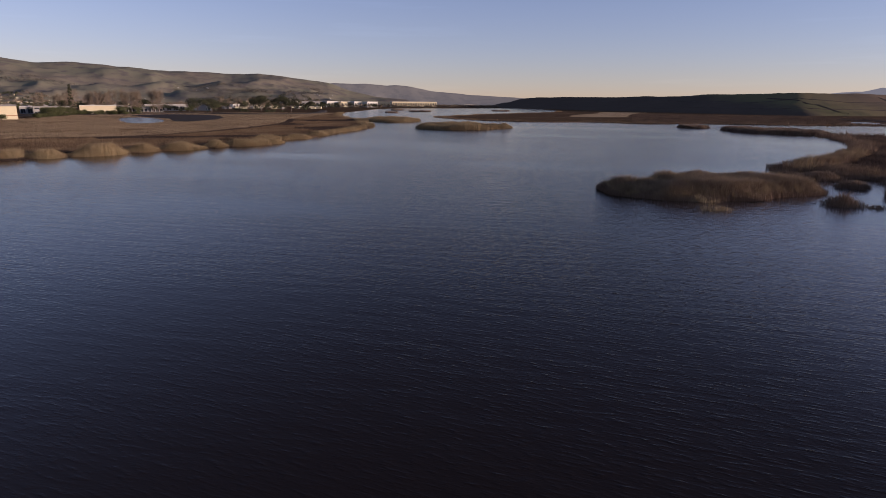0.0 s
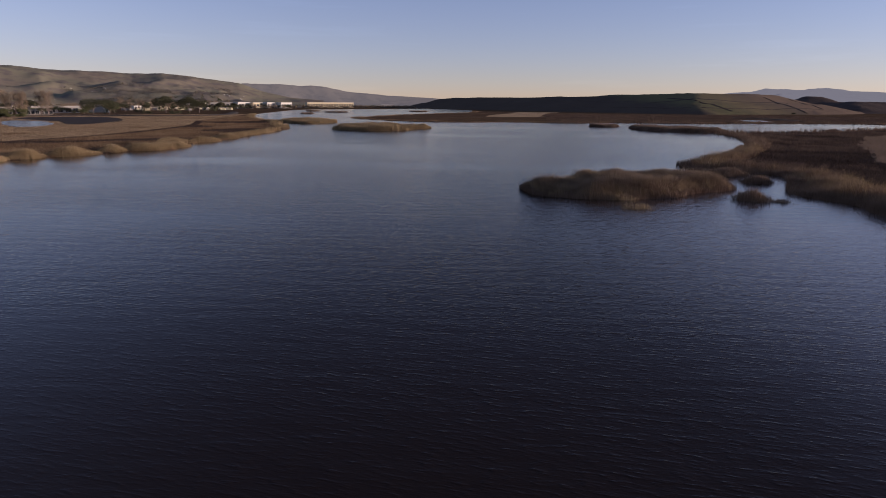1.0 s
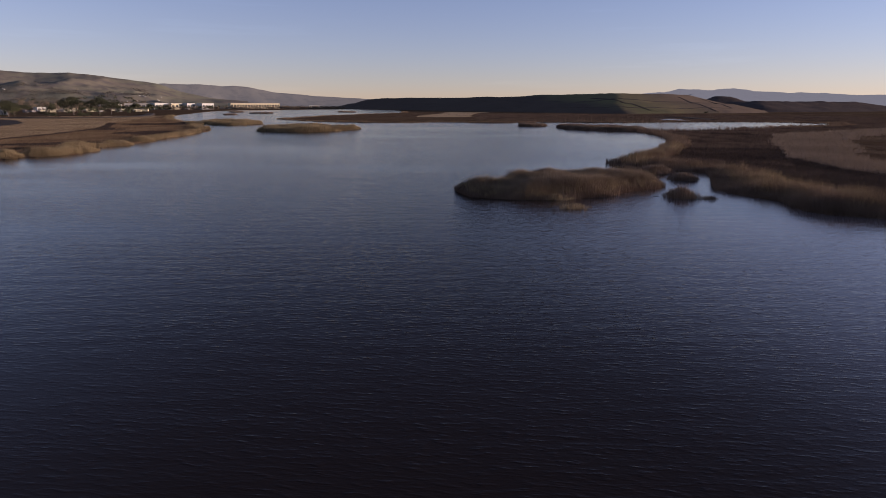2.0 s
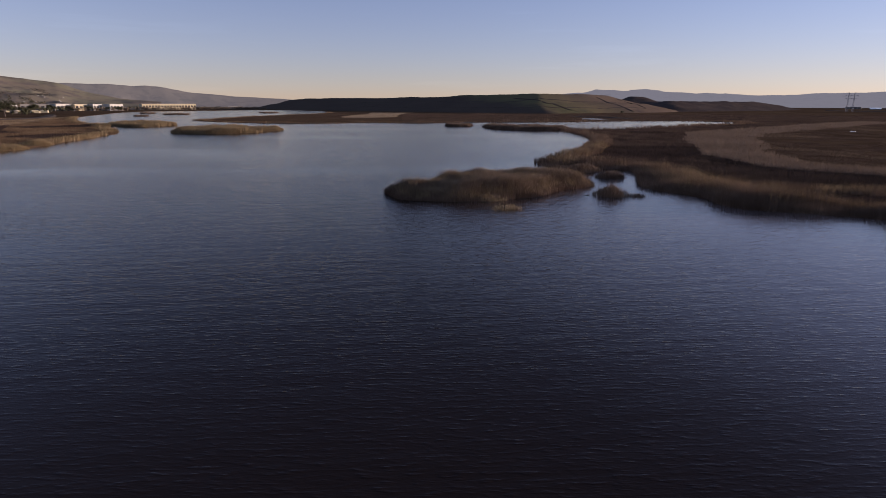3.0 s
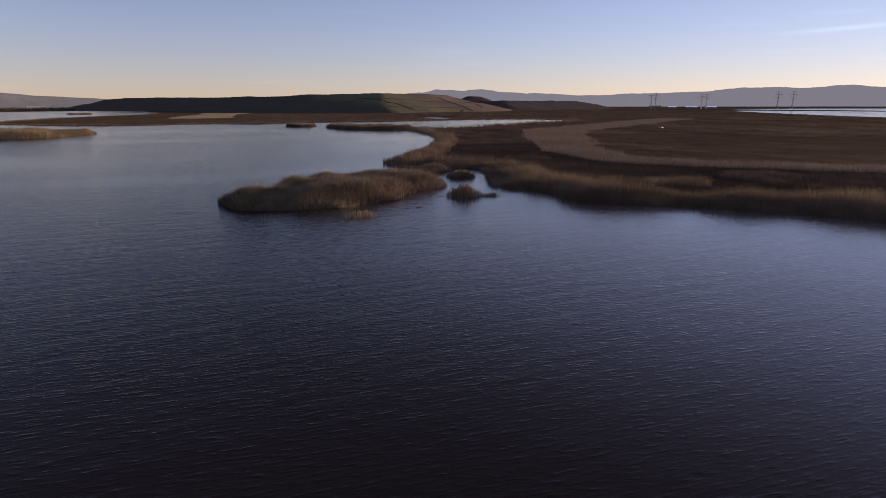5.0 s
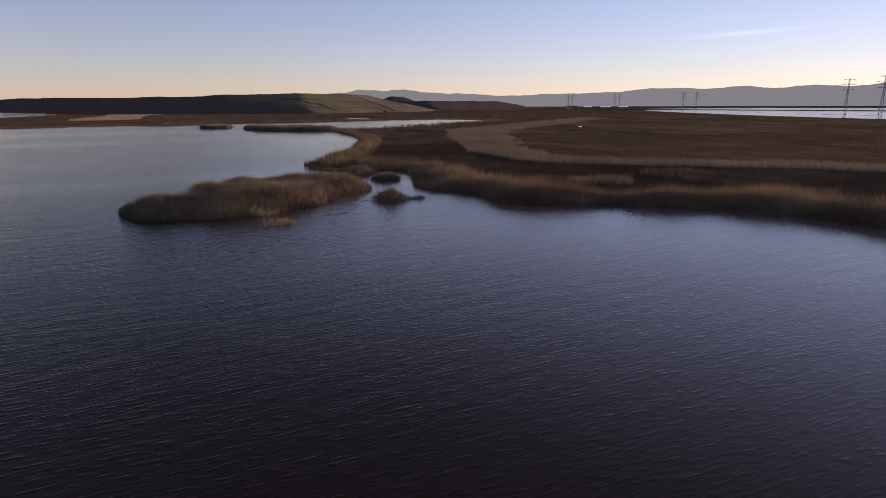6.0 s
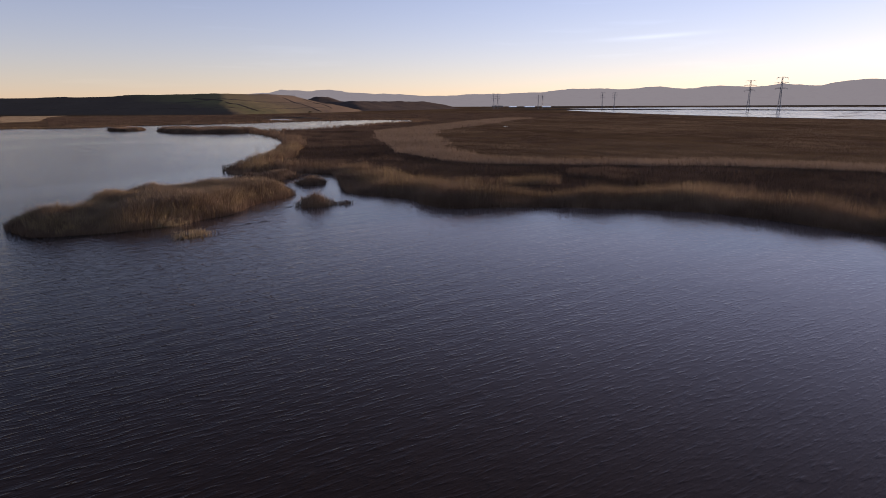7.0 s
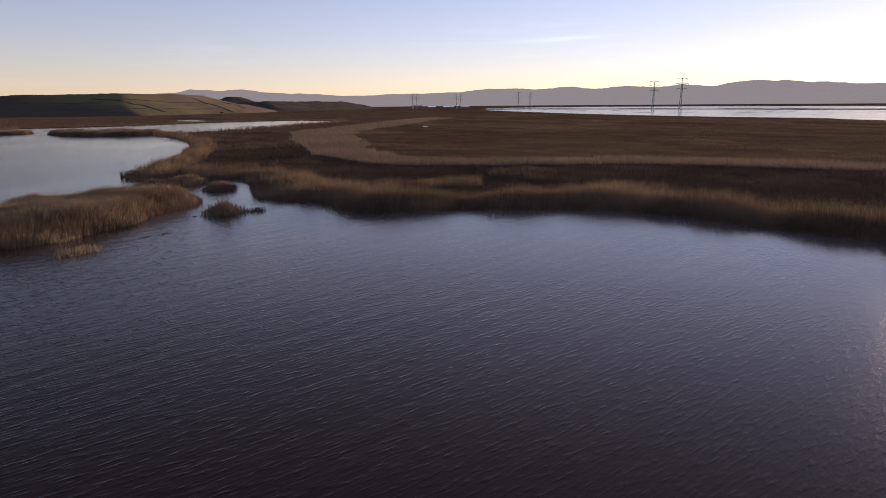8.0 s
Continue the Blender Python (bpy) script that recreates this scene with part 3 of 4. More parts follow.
dark = ~belt & ((cut < 2.5 + 2.5 * fine) | (~beyond & (patch > 0.60)) | (~beyond & ~tip & (edge < 16) & (fine > 0.45)))
field = ~belt & ~dark & beyond & (pts[:, 0] > -330 - 0.2 * (pts[:, 1] - 300)) & ~((patch > 0.66) & (fine > 0.5))
brown = ~belt & ~dark & ~beyond
rest = ~belt & ~field & ~dark & ~brown
stand("shore_reeds", pts[belt], d[belt], 2.4 * np.sqrt(np.clip((clump[belt] - 0.38) / 0.2, 0.05, 1.0)), REED_GOLD, "golden reed clumps along the sunlit bank", 32, 0.13, 0.55, 0.4)
stand("bank_reeds", pts[field], d[field], 0.7 * (0.4 + 0.8 * fine[field]), STRAW, "straw-coloured dry reed field behind the bank", 33, 0.2, 0.45, 0.6)
stand("bank_growth", pts[brown], d[brown], 0.9 * (0.4 + fine[brown]), BANK, "low brown growth between the shore reeds and the ditch", 36, 0.25, 0.5, 0.6)
stand("bank_scrub", pts[dark], d[dark], 0.6 * (0.4 + fine[dark]), SCRUB, "dark brown low growth along the ditch", 35, 0.35, 0.8, 0.6)
stand("bank_tufts", pts[rest], d[rest], 0.6 * (0.4 + fine[rest]), BANK, "low olive-brown grass before the hedge", 34, 0.35, 0.8, 0.6)

pts, d = fan(200000, 1, 62, 520, 1500, 41)
edge = wide_dist(lake[lake[:, 1] > 400], pts, 6.0)
fine = fnoise(pts[:, 0], pts[:, 1], 20.0, 19, 3)
belt = edge < 14
stand("shore_reeds", pts[belt], d[belt], 1.6 * (0.3 + 1.2 * fine[belt]), BANK, "far brown reed edge of the lagoon", 42)
stand("far_tufts", pts[~belt], d[~belt], 0.4 * (0.3 + fine[~belt]), TUFT, "low brown growth on the far marsh", 43, 0.35, 0.9, 0.6)


# ---- landfill and mounds ----
def earth_mat(name, shade, lit, lit_fields=None):
    """Rough grassed earth, optionally with (metres along x, colour) for plots along the slope; these colours hold its
    lit and shaded sides.
    """
    m, n, l, p = nodes_of(name)
    big, fine = noise_tex(n, l, 0.008, 6.0, 0.6), noise_tex(n, l, 0.06, 6.0, 0.65)
    a = ramp(n, l, big.outputs["Fac"], [(0.35, shade), (0.65, lit)])
    b = ramp(n, l, fine.outputs["Fac"], [(0.3, shade), (0.7, lit)])
    col = mix(n, l, a.outputs[0], b.outputs[0], 0.45)
    if lit_fields:
        co = n.new("ShaderNodeTexCoord")
        sep = n.new("ShaderNodeSeparateXYZ")
        l.new(co.outputs["Object"], sep.inputs[0])
        wob = n.new("ShaderNodeMath")
        wob.operation = "MULTIPLY_ADD"
        l.new(big.outputs["Fac"], wob.inputs[0])
        wob.inputs[1].default_value = 160.0
        l.new(sep.outputs["X"], wob.inputs[2])
        span = n.new("ShaderNodeMapRange")
        span.inputs["From Min"].default_value, span.inputs["From Max"].default_value = 300.0, 1500.0
        l.new(wob.outputs[0], span.inputs["Value"])
        lit_plots = ramp(n, l, span.outputs["Result"], [((x - 300) / 1200, c) for x, c in lit_fields])
        col = mix(n, l, col, lit_plots.outputs[0], 0.65)
    l.new(col, p.inputs["Base Color"])
    p.inputs["Roughness"].default_value = 0.95
    p.inputs["Specular IOR Level"].default_value = 0.0
    bp = n.new("ShaderNodeBump")
    bp.inputs["Strength"].default_value, bp.inputs["Distance"].default_value = 0.5, 4.0
    l.new(fine.outputs["Fac"], bp.inputs["Height"])
    l.new(bp.outputs[0], p.inputs["Normal"])
    return m


def mound(name, points, top, slope, cell, material, label, bench=0.0, rough=1.5, seed=5, lower=None, lumps=0.0):
    """An engineered hill: even side slopes, a bench half way up, an uneven flat top."""
    line = smooth_line(points, 30)
    lo, hi = line.min(0) - cell, line.max(0) + cell
    nx, ny = int((hi[0] - lo[0]) / cell) + 1, int((hi[1] - lo[1]) / cell) + 1
    gx, gy = np.meshgrid(lo[0] + cell * np.arange(nx), lo[1] + cell * np.arange(ny), indexing="ij")
    flat = np.stack([gx.ravel(), gy.ravel()], 1)
    ins = inside(line, flat)
    dist = np.where(ins, line_dist(line, flat), -line_dist(line, flat))
    dist = dist + (fnoise(flat[:, 0], flat[:, 1], 130.0, seed) - 0.5) * 30
    h = dist * slope
    if bench:
        half = bench * 0.5
        h = np.where(h > half, np.maximum(half, h - 16 * slope), h)
    crown = top * (1 - 0.07 * np.clip((flat[:, 1] - lower) / 40, 0, 1)) if lower else top
    h = np.minimum(h, crown * (0.9 + 0.2 * fnoise(flat[:, 0], flat[:, 1], 320.0, seed + 3, 2)) + lumps * (fnoise(flat[:, 0], flat[:, 1], 110.0, seed + 11, 3) - 0.5))
    h = h + (fnoise(flat[:, 0], flat[:, 1], 45.0, seed + 7) - 0.5) * rough * np.clip(h / 6, 0, 1)
    h = np.maximum(h, -2.0).reshape(nx, ny)
    bm = bmesh.new()
    grid = {}
    for i in range(nx - 1):
        for j in range(ny - 1):
            if h[i : i + 2, j : j + 2].max() > -1.0:
                vs = []
                for a, b in ((i, j), (i + 1, j), (i + 1, j + 1), (i, j + 1)):
                    if (a, b) not in grid:
                        grid[a, b] = bm.verts.new((gx[a, b], gy[a, b], h[a, b]))
                    vs.append(grid[a, b])
                bm.faces.new(vs).smooth = True
    ob = part(name, bm, material)
    return tagged(ob, label, "hill", kind="structure")


# colour goes from dark to light at the corner, for shade and sun
LANDFILL = earth_mat("landfill_grass", (0.075, 0.057, 0.042), (0.13, 0.10, 0.068), [(785, (0.085, 0.066, 0.049)), (850, (0.150, 0.140, 0.060)), (960, (0.20, 0.158, 0.08)), (1060, (0.20, 0.142, 0.092))])
MOUND = earth_mat("bare_mound", (0.06, 0.046, 0.037), (0.10, 0.078, 0.062))
mound("landfill_hill", [(310, 2700), (430, 2000), (560, 1480), (687, 1085), (760, 1060), (900, 1080), (1060, 1100), (1250, 1230), (1300, 1500),
                        (1150, 1900), (800, 2500), (500, 2950)], 44, 0.26, 14, LANDFILL, "long flat-topped landfill hill with grassed slopes and a bench", 42, lower=1530, lumps=7.0)
mound("earth_mound", [(1230, 1230), (1450, 1240), (1800, 1330), (2150, 1500), (2150, 1800), (1700, 1800), (1300, 1600)], 27, 0.2, 18, MOUND, "low dark bare earth mounds beside the landfill", 0, 9, 8)
mound("earth_mound", [(1330, 1560), (1450, 1500), (1580, 1530), (1600, 1680), (1450, 1740), (1340, 1690)], 46, 0.4, 14, MOUND, "steep dark spoil heap behind the landfill slope", 0, 5, 9)


# ---- hills ----
def hill_mat(name, low, high, wood, glow=None):
    m, n, l, p = nodes_of(name)
    big, fine = noise_tex(n, l, 0.0022, 6.0, 0.6), noise_tex(n, l, 0.012, 6.0, 0.65)
    a = ramp(n, l, big.outputs["Fac"], [(0.35, low), (0.6, high)])
    b = ramp(n, l, fine.outputs["Fac"], [(0.50, (0, 0, 0)), (0.62, (1, 1, 1))])
    l.new(mix(n, l, a.outputs[0], wood, b.outputs[0]), p.inputs["Base Color"])
    p.inputs["Roughness"].default_value = 1.0
    p.inputs["Specular IOR Level"].default_value = 0.0
    # distance haze put in as an even glow
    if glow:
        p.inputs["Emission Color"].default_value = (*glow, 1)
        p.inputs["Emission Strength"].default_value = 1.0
    return m


def ridge(name, crest, r0, r1, material, label, relief, seed, rows=26, step=0.15, rough=0.15):
    """Slopes rising from r0 to a skyline at r1; crest: (azimuth, elevation seen from the lagoon)."""
    azs = np.arange(crest[0][0], crest[-1][0] + step, step)
    el = np.interp(azs, [c[0] for c in crest], [c[1] for c in crest]) 
    uneven = rough * np.clip(el, 0.3, 2.0) * (fnoise(azs + 200, 0 * azs, 2.4, seed, 4) - 0.5)
    bm = bmesh.new()
    grid = []
    for i, a in enumerate(azs):
        row = []
        top = 18 + r1 * math.tan(radians(el[i]))
        for k in range(rows + 4):
            u = k / rows
            r = r0 + (r1 - r0) * min(u, 1.0) + max(u - 1, 0) * 900
            x, y = r * math.sin(radians(a)), r * math.cos(radians(a))
            fold = noise.ridged_multi_fractal(Vector((x, y, seed * 37.0)) / 800.0, 1.0, 2.1, 4, 1.0, 2.0)
            shape = u**1.65 if u <= 1 else 1 - (u - 1) * 0.8
            bold = relief * min(1.0, top / 170.0)
            z = top * shape + r1 * radians(uneven[i]) * min(u, 1.0) ** 6 + bold * (fold - 1.0) * math.sin(math.pi * min(u, 1.0)) + bold * 0.12 * (fold - 1.0) * min(u, 1.0)
            row.append(bm.verts.new((x, y, max(z, -1.0) if k else -1.0)))
        grid.append(row)
    for i in range(len(azs) - 1):
        for k in range(rows + 3):
            bm.faces.new((grid[i][k], grid[i + 1][k], grid[i + 1][k + 1], grid[i][k + 1])).smooth = True
    return tagged(part(name, bm, material), label, "hills", kind="structure")


# distance haze: greyer, paler colour on HILL, emission on the two ridges behind
HILL = hill_mat("grass_hill", (0.20, 0.160, 0.112), (0.205, 0.184, 0.116), (0.15, 0.126, 0.100))
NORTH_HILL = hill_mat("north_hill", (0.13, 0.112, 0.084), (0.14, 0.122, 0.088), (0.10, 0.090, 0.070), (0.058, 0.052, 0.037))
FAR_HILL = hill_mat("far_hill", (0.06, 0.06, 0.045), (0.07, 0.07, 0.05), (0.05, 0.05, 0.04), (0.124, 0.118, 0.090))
ridge("hills_1", [(-62, 3.6), (-45, 3.4), (-38, 3.0), (-33.8, 3.05), (-32, 2.8), (-27, 2.82), (-22, 2.52), (-17, 2.35), (-14.8, 2.45), (-11, 2.05), (-8.5, 1.65),
                  (-6.5, 1.0), (-4, 0.5), (-1, 0.25)], 2500, 4550, HILL, "long folded grass hills with scattered houses, behind the town", 68, 3, 44)
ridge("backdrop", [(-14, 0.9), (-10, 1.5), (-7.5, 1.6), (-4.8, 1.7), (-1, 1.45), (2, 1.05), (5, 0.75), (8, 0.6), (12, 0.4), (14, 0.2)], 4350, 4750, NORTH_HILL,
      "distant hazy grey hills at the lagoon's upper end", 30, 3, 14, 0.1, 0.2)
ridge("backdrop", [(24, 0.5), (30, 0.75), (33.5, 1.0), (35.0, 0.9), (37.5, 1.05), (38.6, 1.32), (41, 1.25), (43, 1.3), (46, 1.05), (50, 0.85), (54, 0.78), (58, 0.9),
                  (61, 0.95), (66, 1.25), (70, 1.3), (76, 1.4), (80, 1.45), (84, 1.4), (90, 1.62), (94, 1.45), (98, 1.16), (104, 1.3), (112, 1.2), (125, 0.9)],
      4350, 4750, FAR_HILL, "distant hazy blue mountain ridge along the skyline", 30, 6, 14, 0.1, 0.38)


# ---- salt ponds ----
def pond(name, points, z, label):
    bm = bmesh.new()
    span = np.ptp(np.array(points), 0).max()
    line = ragged(smooth_line(points, 6), 1.5 if span > 30 else 0.2, 4)
    if (line[:, 0] * np.roll(line[:, 1], -1) - line[:, 1] * np.roll(line[:, 0], -1)).sum() < 0:
        line = line[::-1]
    (top,) = fill(bm, [line], z)
    skirt(bm, top, grow(line, 1.0 if span > 30 else 0.15), z - 0.6)
    return tagged(part(name, bm, POND), label, "pond", kind="structure")


pond("water_1", SALT, 0.45, "bright salt pond reflecting the low sun's sky")
pond("water_2", [(1850, 900), (1720, 520), (1600, 0), (1550, -400), (2100, -500), (2500, 0), (2500, 700)], 0.45, "far strip of bright salt pond")
pond("water_3", POOL, 0.45, "small pale pond in the bank marsh")


# ---- flats, levees, ponds ----
def flat(name, points, z, material, label, seed=6):
    line = ragged(smooth_line(points, 6), 1.5, seed)
    if (line[:, 0] * np.roll(line[:, 1], -1) - line[:, 1] * np.roll(line[:, 0], -1)).sum() < 0:
        line = line[::-1]
    bm = bmesh.new()
    (top,) = fill(bm, [line], z)
    skirt(bm, top, grow(line, 1.5), z - 0.5)
    return tagged(part(name, bm, material), label, "mud flat", kind="structure")


def levee(name, points, top, width, label):
    """A long bank with sloping sides."""
    line = smooth_line(points, 25, False)
    tang = np.gradient(line, axis=0)
    tang /= np.hypot(*tang.T)[:, None]
    side = np.stack([-tang[:, 1], tang[:, 0]], 1)
    bm = bmesh.new()
    rows = []
    for p, s in zip(line, side):
        w = width * (0.8 + 0.4 * vnoise(p[0], p[1], 60.0, 3))
        h = top * (0.8 + 0.4 * vnoise(p[0], p[1], 35.0, 4))
        rows.append([bm.verts.new((*(p + s * k), z)) for k, z in ((-w - 4, -0.2), (-w, h), (w, h), (w + 4, -0.2))])
    for a, b in zip(rows, rows[1:]):
        for k in range(3):
            bm.faces.new((a[k], a[k + 1], b[k + 1], b[k]))
    bm.faces.new(rows[0])
    bm.faces.new(rows[-1][::-1])
    return tagged(part(name, bm, LEVEE), label, "levee", kind="structure")


SAND = plain("pale_sand", (0.42, 0.275, 0.125), 0.9, 0, 0.2, 0.05, 0.0, 0.05)
MUD = plain("dark_mud", (0.055, 0.040, 0.028), 0.95, 0, 0.3, 0.08, 0.0, 0.05)
LEVEE = plain("levee_earth", (0.075, 0.058, 0.042), 0.95, 0, 0.35, 0.05, 0.0, 0.05)
flat("ground_1", SPIT, 0.2, SAND, "pale bare sand on the far spit")
flat("ground_2", DRAINED, 0.40, MUD, "dark drained pond bed behind the bank")
pond("water_4", POOL_FAR, 0.46, "small bright pool in the far marsh")
for k, (x, y, a, b, turn) in enumerate([(305, 250, 4.5, 1.4, 35), (420, 262, 5, 1.5, 40)]):
    c, q = math.cos(radians(turn)), math.sin(radians(turn))
    pond("water_%d" % (k + 5), [(x + a * math.cos(u) * c - b * math.sin(u) * q, y + a * math.cos(u) * q + b * math.sin(u) * c) for u in (0, 0.9, 1.7, 2.5, 3.1, 4.0, 4.8, 5.6)], 0.5, "small bright puddle on the marsh flats")
levee("levee_1", [(560, 760), (565, 700), (549, 640), (530, 600)], 1.3, 3, "dark ditch bank in the far marsh")
levee("levee_2", [(1780, 1150), (1680, 700), (1590, 350), (1510, 0), (1450, -330)], 2.2, 9, "long dark earth levee between the salt ponds")
levee("levee_3", [(2650, 1500), (2560, 700), (2540, 0), (2400, -600)], 2.4, 10, "far dark levee beyond the salt ponds")
levee("levee_4", [(-455, 640), (-425, 740), (-385, 830), (-320, 880), (-225, 850), (-165, 950), (-190, 1200)], 1.6, 5, "low earth bank along the edge of the business park")
r = np.random.default_rng(51)
bars = bmesh.new()
for k in range(60):
    x = r.uniform(800, 1450)
    y = r.uniform(-280, 500)
    if x < 760 + max(0, y) * 1.0 + 60:
        continue
    lx, ly, a = r.uniform(6, 30), r.uniform(1.5, 4), r.uniform(0.8, 2.2)
    bmesh.ops.create_icosphere(bars, subdivisions=1, radius=1, matrix=Matrix.Translation((x, y, 0.4)) @ Matrix.Rotation(a, 4, "Z") @ Matrix.Diagonal((lx, ly, 0.35, 1)))
tagged(part("mud_bars", bars, MUD), "low dark mud bars in the salt pond", "mud", kind="stuff")


# ---- buildings ----
def box(bm, x0, x1, y0, y1, z0, z1):
    vs = [bm.verts.new(p) for p in ((x0, y0, z0), (x1, y0, z0), (x1, y1, z0), (x0, y1, z0), (x0, y0, z1), (x1, y0, z1), (x1, y1, z1), (x0, y1, z1))]
    for f in ((0, 3, 2, 1), (4, 5, 6, 7), (0, 1, 5, 4), (1, 2, 6, 5), (2, 3, 7, 6), (3, 0, 4, 7)):
        bm.faces.new([vs[i] for i in f])


def boxes(*sizes):
    bm = bmesh.new()
    for s in sizes:
        box(bm, *s)
    return bm


WALL_CREAM = plain("cream_wall", (0.52, 0.43, 0.25), 0.8, 0, 0.08, 0.3)
WALL_WHITE = plain("white_wall", (0.52, 0.48, 0.39), 0.75, 0, 0.07, 0.3)
WALL_GREY = plain("grey_wall", (0.26, 0.235, 0.195), 0.8, 0, 0.1, 0.3)
ROOF = plain("grey_roof", (0.17, 0.15, 0.13), 0.85, 0, 0.2, 0.2)
ROOF_WHITE = plain("white_roof", (0.5, 0.47, 0.41), 0.6, 0, 0.08, 0.2)
RUST = plain("rust_paint", (0.26, 0.12, 0.05), 0.8, 0, 0.1, 0.3)
PANE, *_, pane_bsdf = nodes_of("dark_pane")
pane_bsdf.inputs["Base Color"].default_value, pane_bsdf.inputs["Roughness"].default_value = (0.02, 0.024, 0.03, 1), 0.08


def building(x, y, turn, wide, deep, high, wall, roof, label, bays=6, storeys=1, dock=True):
    """A flat-roofed business unit: walls round a floor, parapet, roof deck, recessed window bands, plant on the roof."""
    b = tagged(new("building"), label, "building", "business park buildings", "thing")
    w, d = wide / 2, deep / 2
    wall_h = high / storeys
    bm = bmesh.new()
    box(bm, -w, w, d - 0.4, d, 0, high)
    box(bm, -w, -w + 0.4, -d + 0.4, d - 0.4, 0, high)
    box(bm, w - 0.4, w, -d + 0.4, d - 0.4, 0, high)
    step = wide / max(bays, 1)
    wins = []
    if not bays:
        box(bm, -w, w, -d, -d + 0.4, 0, high)
        box(bm, -w, w, -d - 0.08, -d - 0.003, high * 0.48, high * 0.51)
    for s in range(storeys if bays else 0):
        z0, z1 = s * wall_h + wall_h * (0.12 if dock and s == 0 else 0.38), s * wall_h + wall_h * 0.72
        box(bm, -w, w, -d, -d + 0.4, s * wall_h, z0)
        box(bm, -w, w, -d, -d + 0.4, z1, (s + 1) * wall_h)
        for k in range(bays + 1):
            c = -w + k * step
            box(bm, max(-w, c - step * 0.18), min(w, c + step * 0.18), -d, -d + 0.4, z0, z1)
        for k in range(bays):
            wins.append((-w + (k + 0.5) * step, z0, z1, step * 0.32))
    part("wall", bm, wall, b)
    part("roof", boxes((-w + 0.4, w - 0.4, -d + 0.4, d - 0.4, high - 0.9, high - 0.6)), roof, b)
    part("parapet", boxes((-w - 0.15, w + 0.15, -d - 0.15, -d + 0.5, high, high + 0.35), (-w - 0.15, w + 0.15, d - 0.5, d + 0.15, high, high + 0.35),
                          (-w - 0.15, -w + 0.5, -d + 0.5, d - 0.5, high, high + 0.35), (w - 0.5, w + 0.15, -d + 0.5, d - 0.5, high, high + 0.35)), roof, b)
    part("roof_unit", boxes((-w * 0.4, -w * 0.4 + 4, -2, 1.5, high - 0.6, high + 1.5)), WALL_GREY, b)
    for c, z0, z1, half in wins:
        win = part("window", boxes((c - half, c + half, -d + 0.25, -d + 0.32, z0, z1)), PANE, b)
        part("mullion", boxes((c - 0.12, c + 0.12, -d + 0.16, -d + 0.249, z0, z1)), wall, win)
    b.matrix_world = pose(x, y, 0.1, 0, 0, turn)
    return b


# x, y, turn, width, depth, height, wall, roof, label, bays, storeys
for row in (
    (-407.5, 562.5, 36, 62, 34, 13.0, WALL_CREAM, ROOF, "plain cream business building with a flat dark roof edge", 0, 1),
    (-452, 752, 33, 38, 26, 10.0, WALL_GREY, ROOF, "grey flat-roofed business unit behind a hedge", 5, 2),
    (-497, 790, 30, 30, 26, 9.0, WALL_GREY, ROOF_WHITE, "grey business unit with a pale roof", 4, 1),
    (-424, 806, 28, 42, 26, 11.0, WALL_CREAM, ROOF_WHITE, "cream warehouse wall in full evening sun", 0, 1),
    (-470, 950, 27, 30, 26, 10.5, WALL_GREY, ROOF, "grey office building with dark recessed entrances", 4, 2),
    (-432, 968, 24, 44, 20, 7.0, WALL_GREY, ROOF, "long low white unit with dark loading bays", 8, 1),
    (-455, 1090, 24, 66, 30, 11.0, WALL_GREY, ROOF_WHITE, "white warehouse behind the low units", 6, 1),
    (-424, 1165, 16, 30, 34, 14.0, WALL_GREY, ROOF_WHITE, "tall plain grey-white warehouse", 0, 1),
    (-408, 1172, 14, 10, 20, 7.5, WALL_WHITE, ROOF_WHITE, "small white annex in the sun", 2, 1),
    (-506, 1690, 34, 34, 26, 9.0, WALL_WHITE, ROOF, "small white building among trees", 4, 1),
    (-440, 1650, 34, 22, 26, 8.0, WALL_CREAM, ROOF, "small cream building among trees", 3, 1),
    (-462, 2160, 34, 60, 40, 18.0, WALL_WHITE, ROOF_WHITE, "white sunlit warehouse by the lagoon's upper end", 5, 1, False),
    (-373, 2117, 10, 72, 40, 19.0, WALL_GREY, ROOF_WHITE, "blue-grey warehouse with a pale roof", 6, 1, False),
    (-310, 2127, 34, 47, 40, 20.0, WALL_WHITE, ROOF_WHITE, "tall white warehouse block", 4, 1, False),
    (-266, 2133, 34, 38, 36, 19.0, WALL_CREAM, ROOF_WHITE, "cream warehouse with a pale roof", 3, 1, False),
    (-223, 2138, 34, 28, 36, 19.5, WALL_WHITE, ROOF_WHITE, "white warehouse in a row", 3, 1, False),
    (-172, 2143, 34, 42, 36, 19.5, WALL_WHITE, ROOF_WHITE, "white warehouse at the end of the row", 4, 1, False),
    (-18, 2470, 16, 190, 40, 21.0, WALL_CREAM, ROOF_WHITE, "very long cream building glowing in the low sun", 18, 1, False),
    (270, 3050, -4, 60, 40, 12.0, WALL_WHITE, ROOF_WHITE, "distant white building beyond the lagoon", 5, 1),
    (2780, 1680, -60, 60, 40, 9.0, WALL_GREY, ROOF_WHITE, "distant grey industrial block", 4, 2),
):
    b = building(*row)
    if "dark roof edge" in row[8]:
        # a dark entrance recess, a rust-coloured band and a deep roof fascia on the lagoon side
        for x0, x1, z0, z1 in ((3.0, 10.5, 4.6, 9.0), (-12.0, -3.0, 4.6, 9.0), (-27.0, -18.0, 4.6, 9.0)):
            win = part("window", boxes((x0, x1, -17.12, -17.02, z0, z1)), PANE, b)
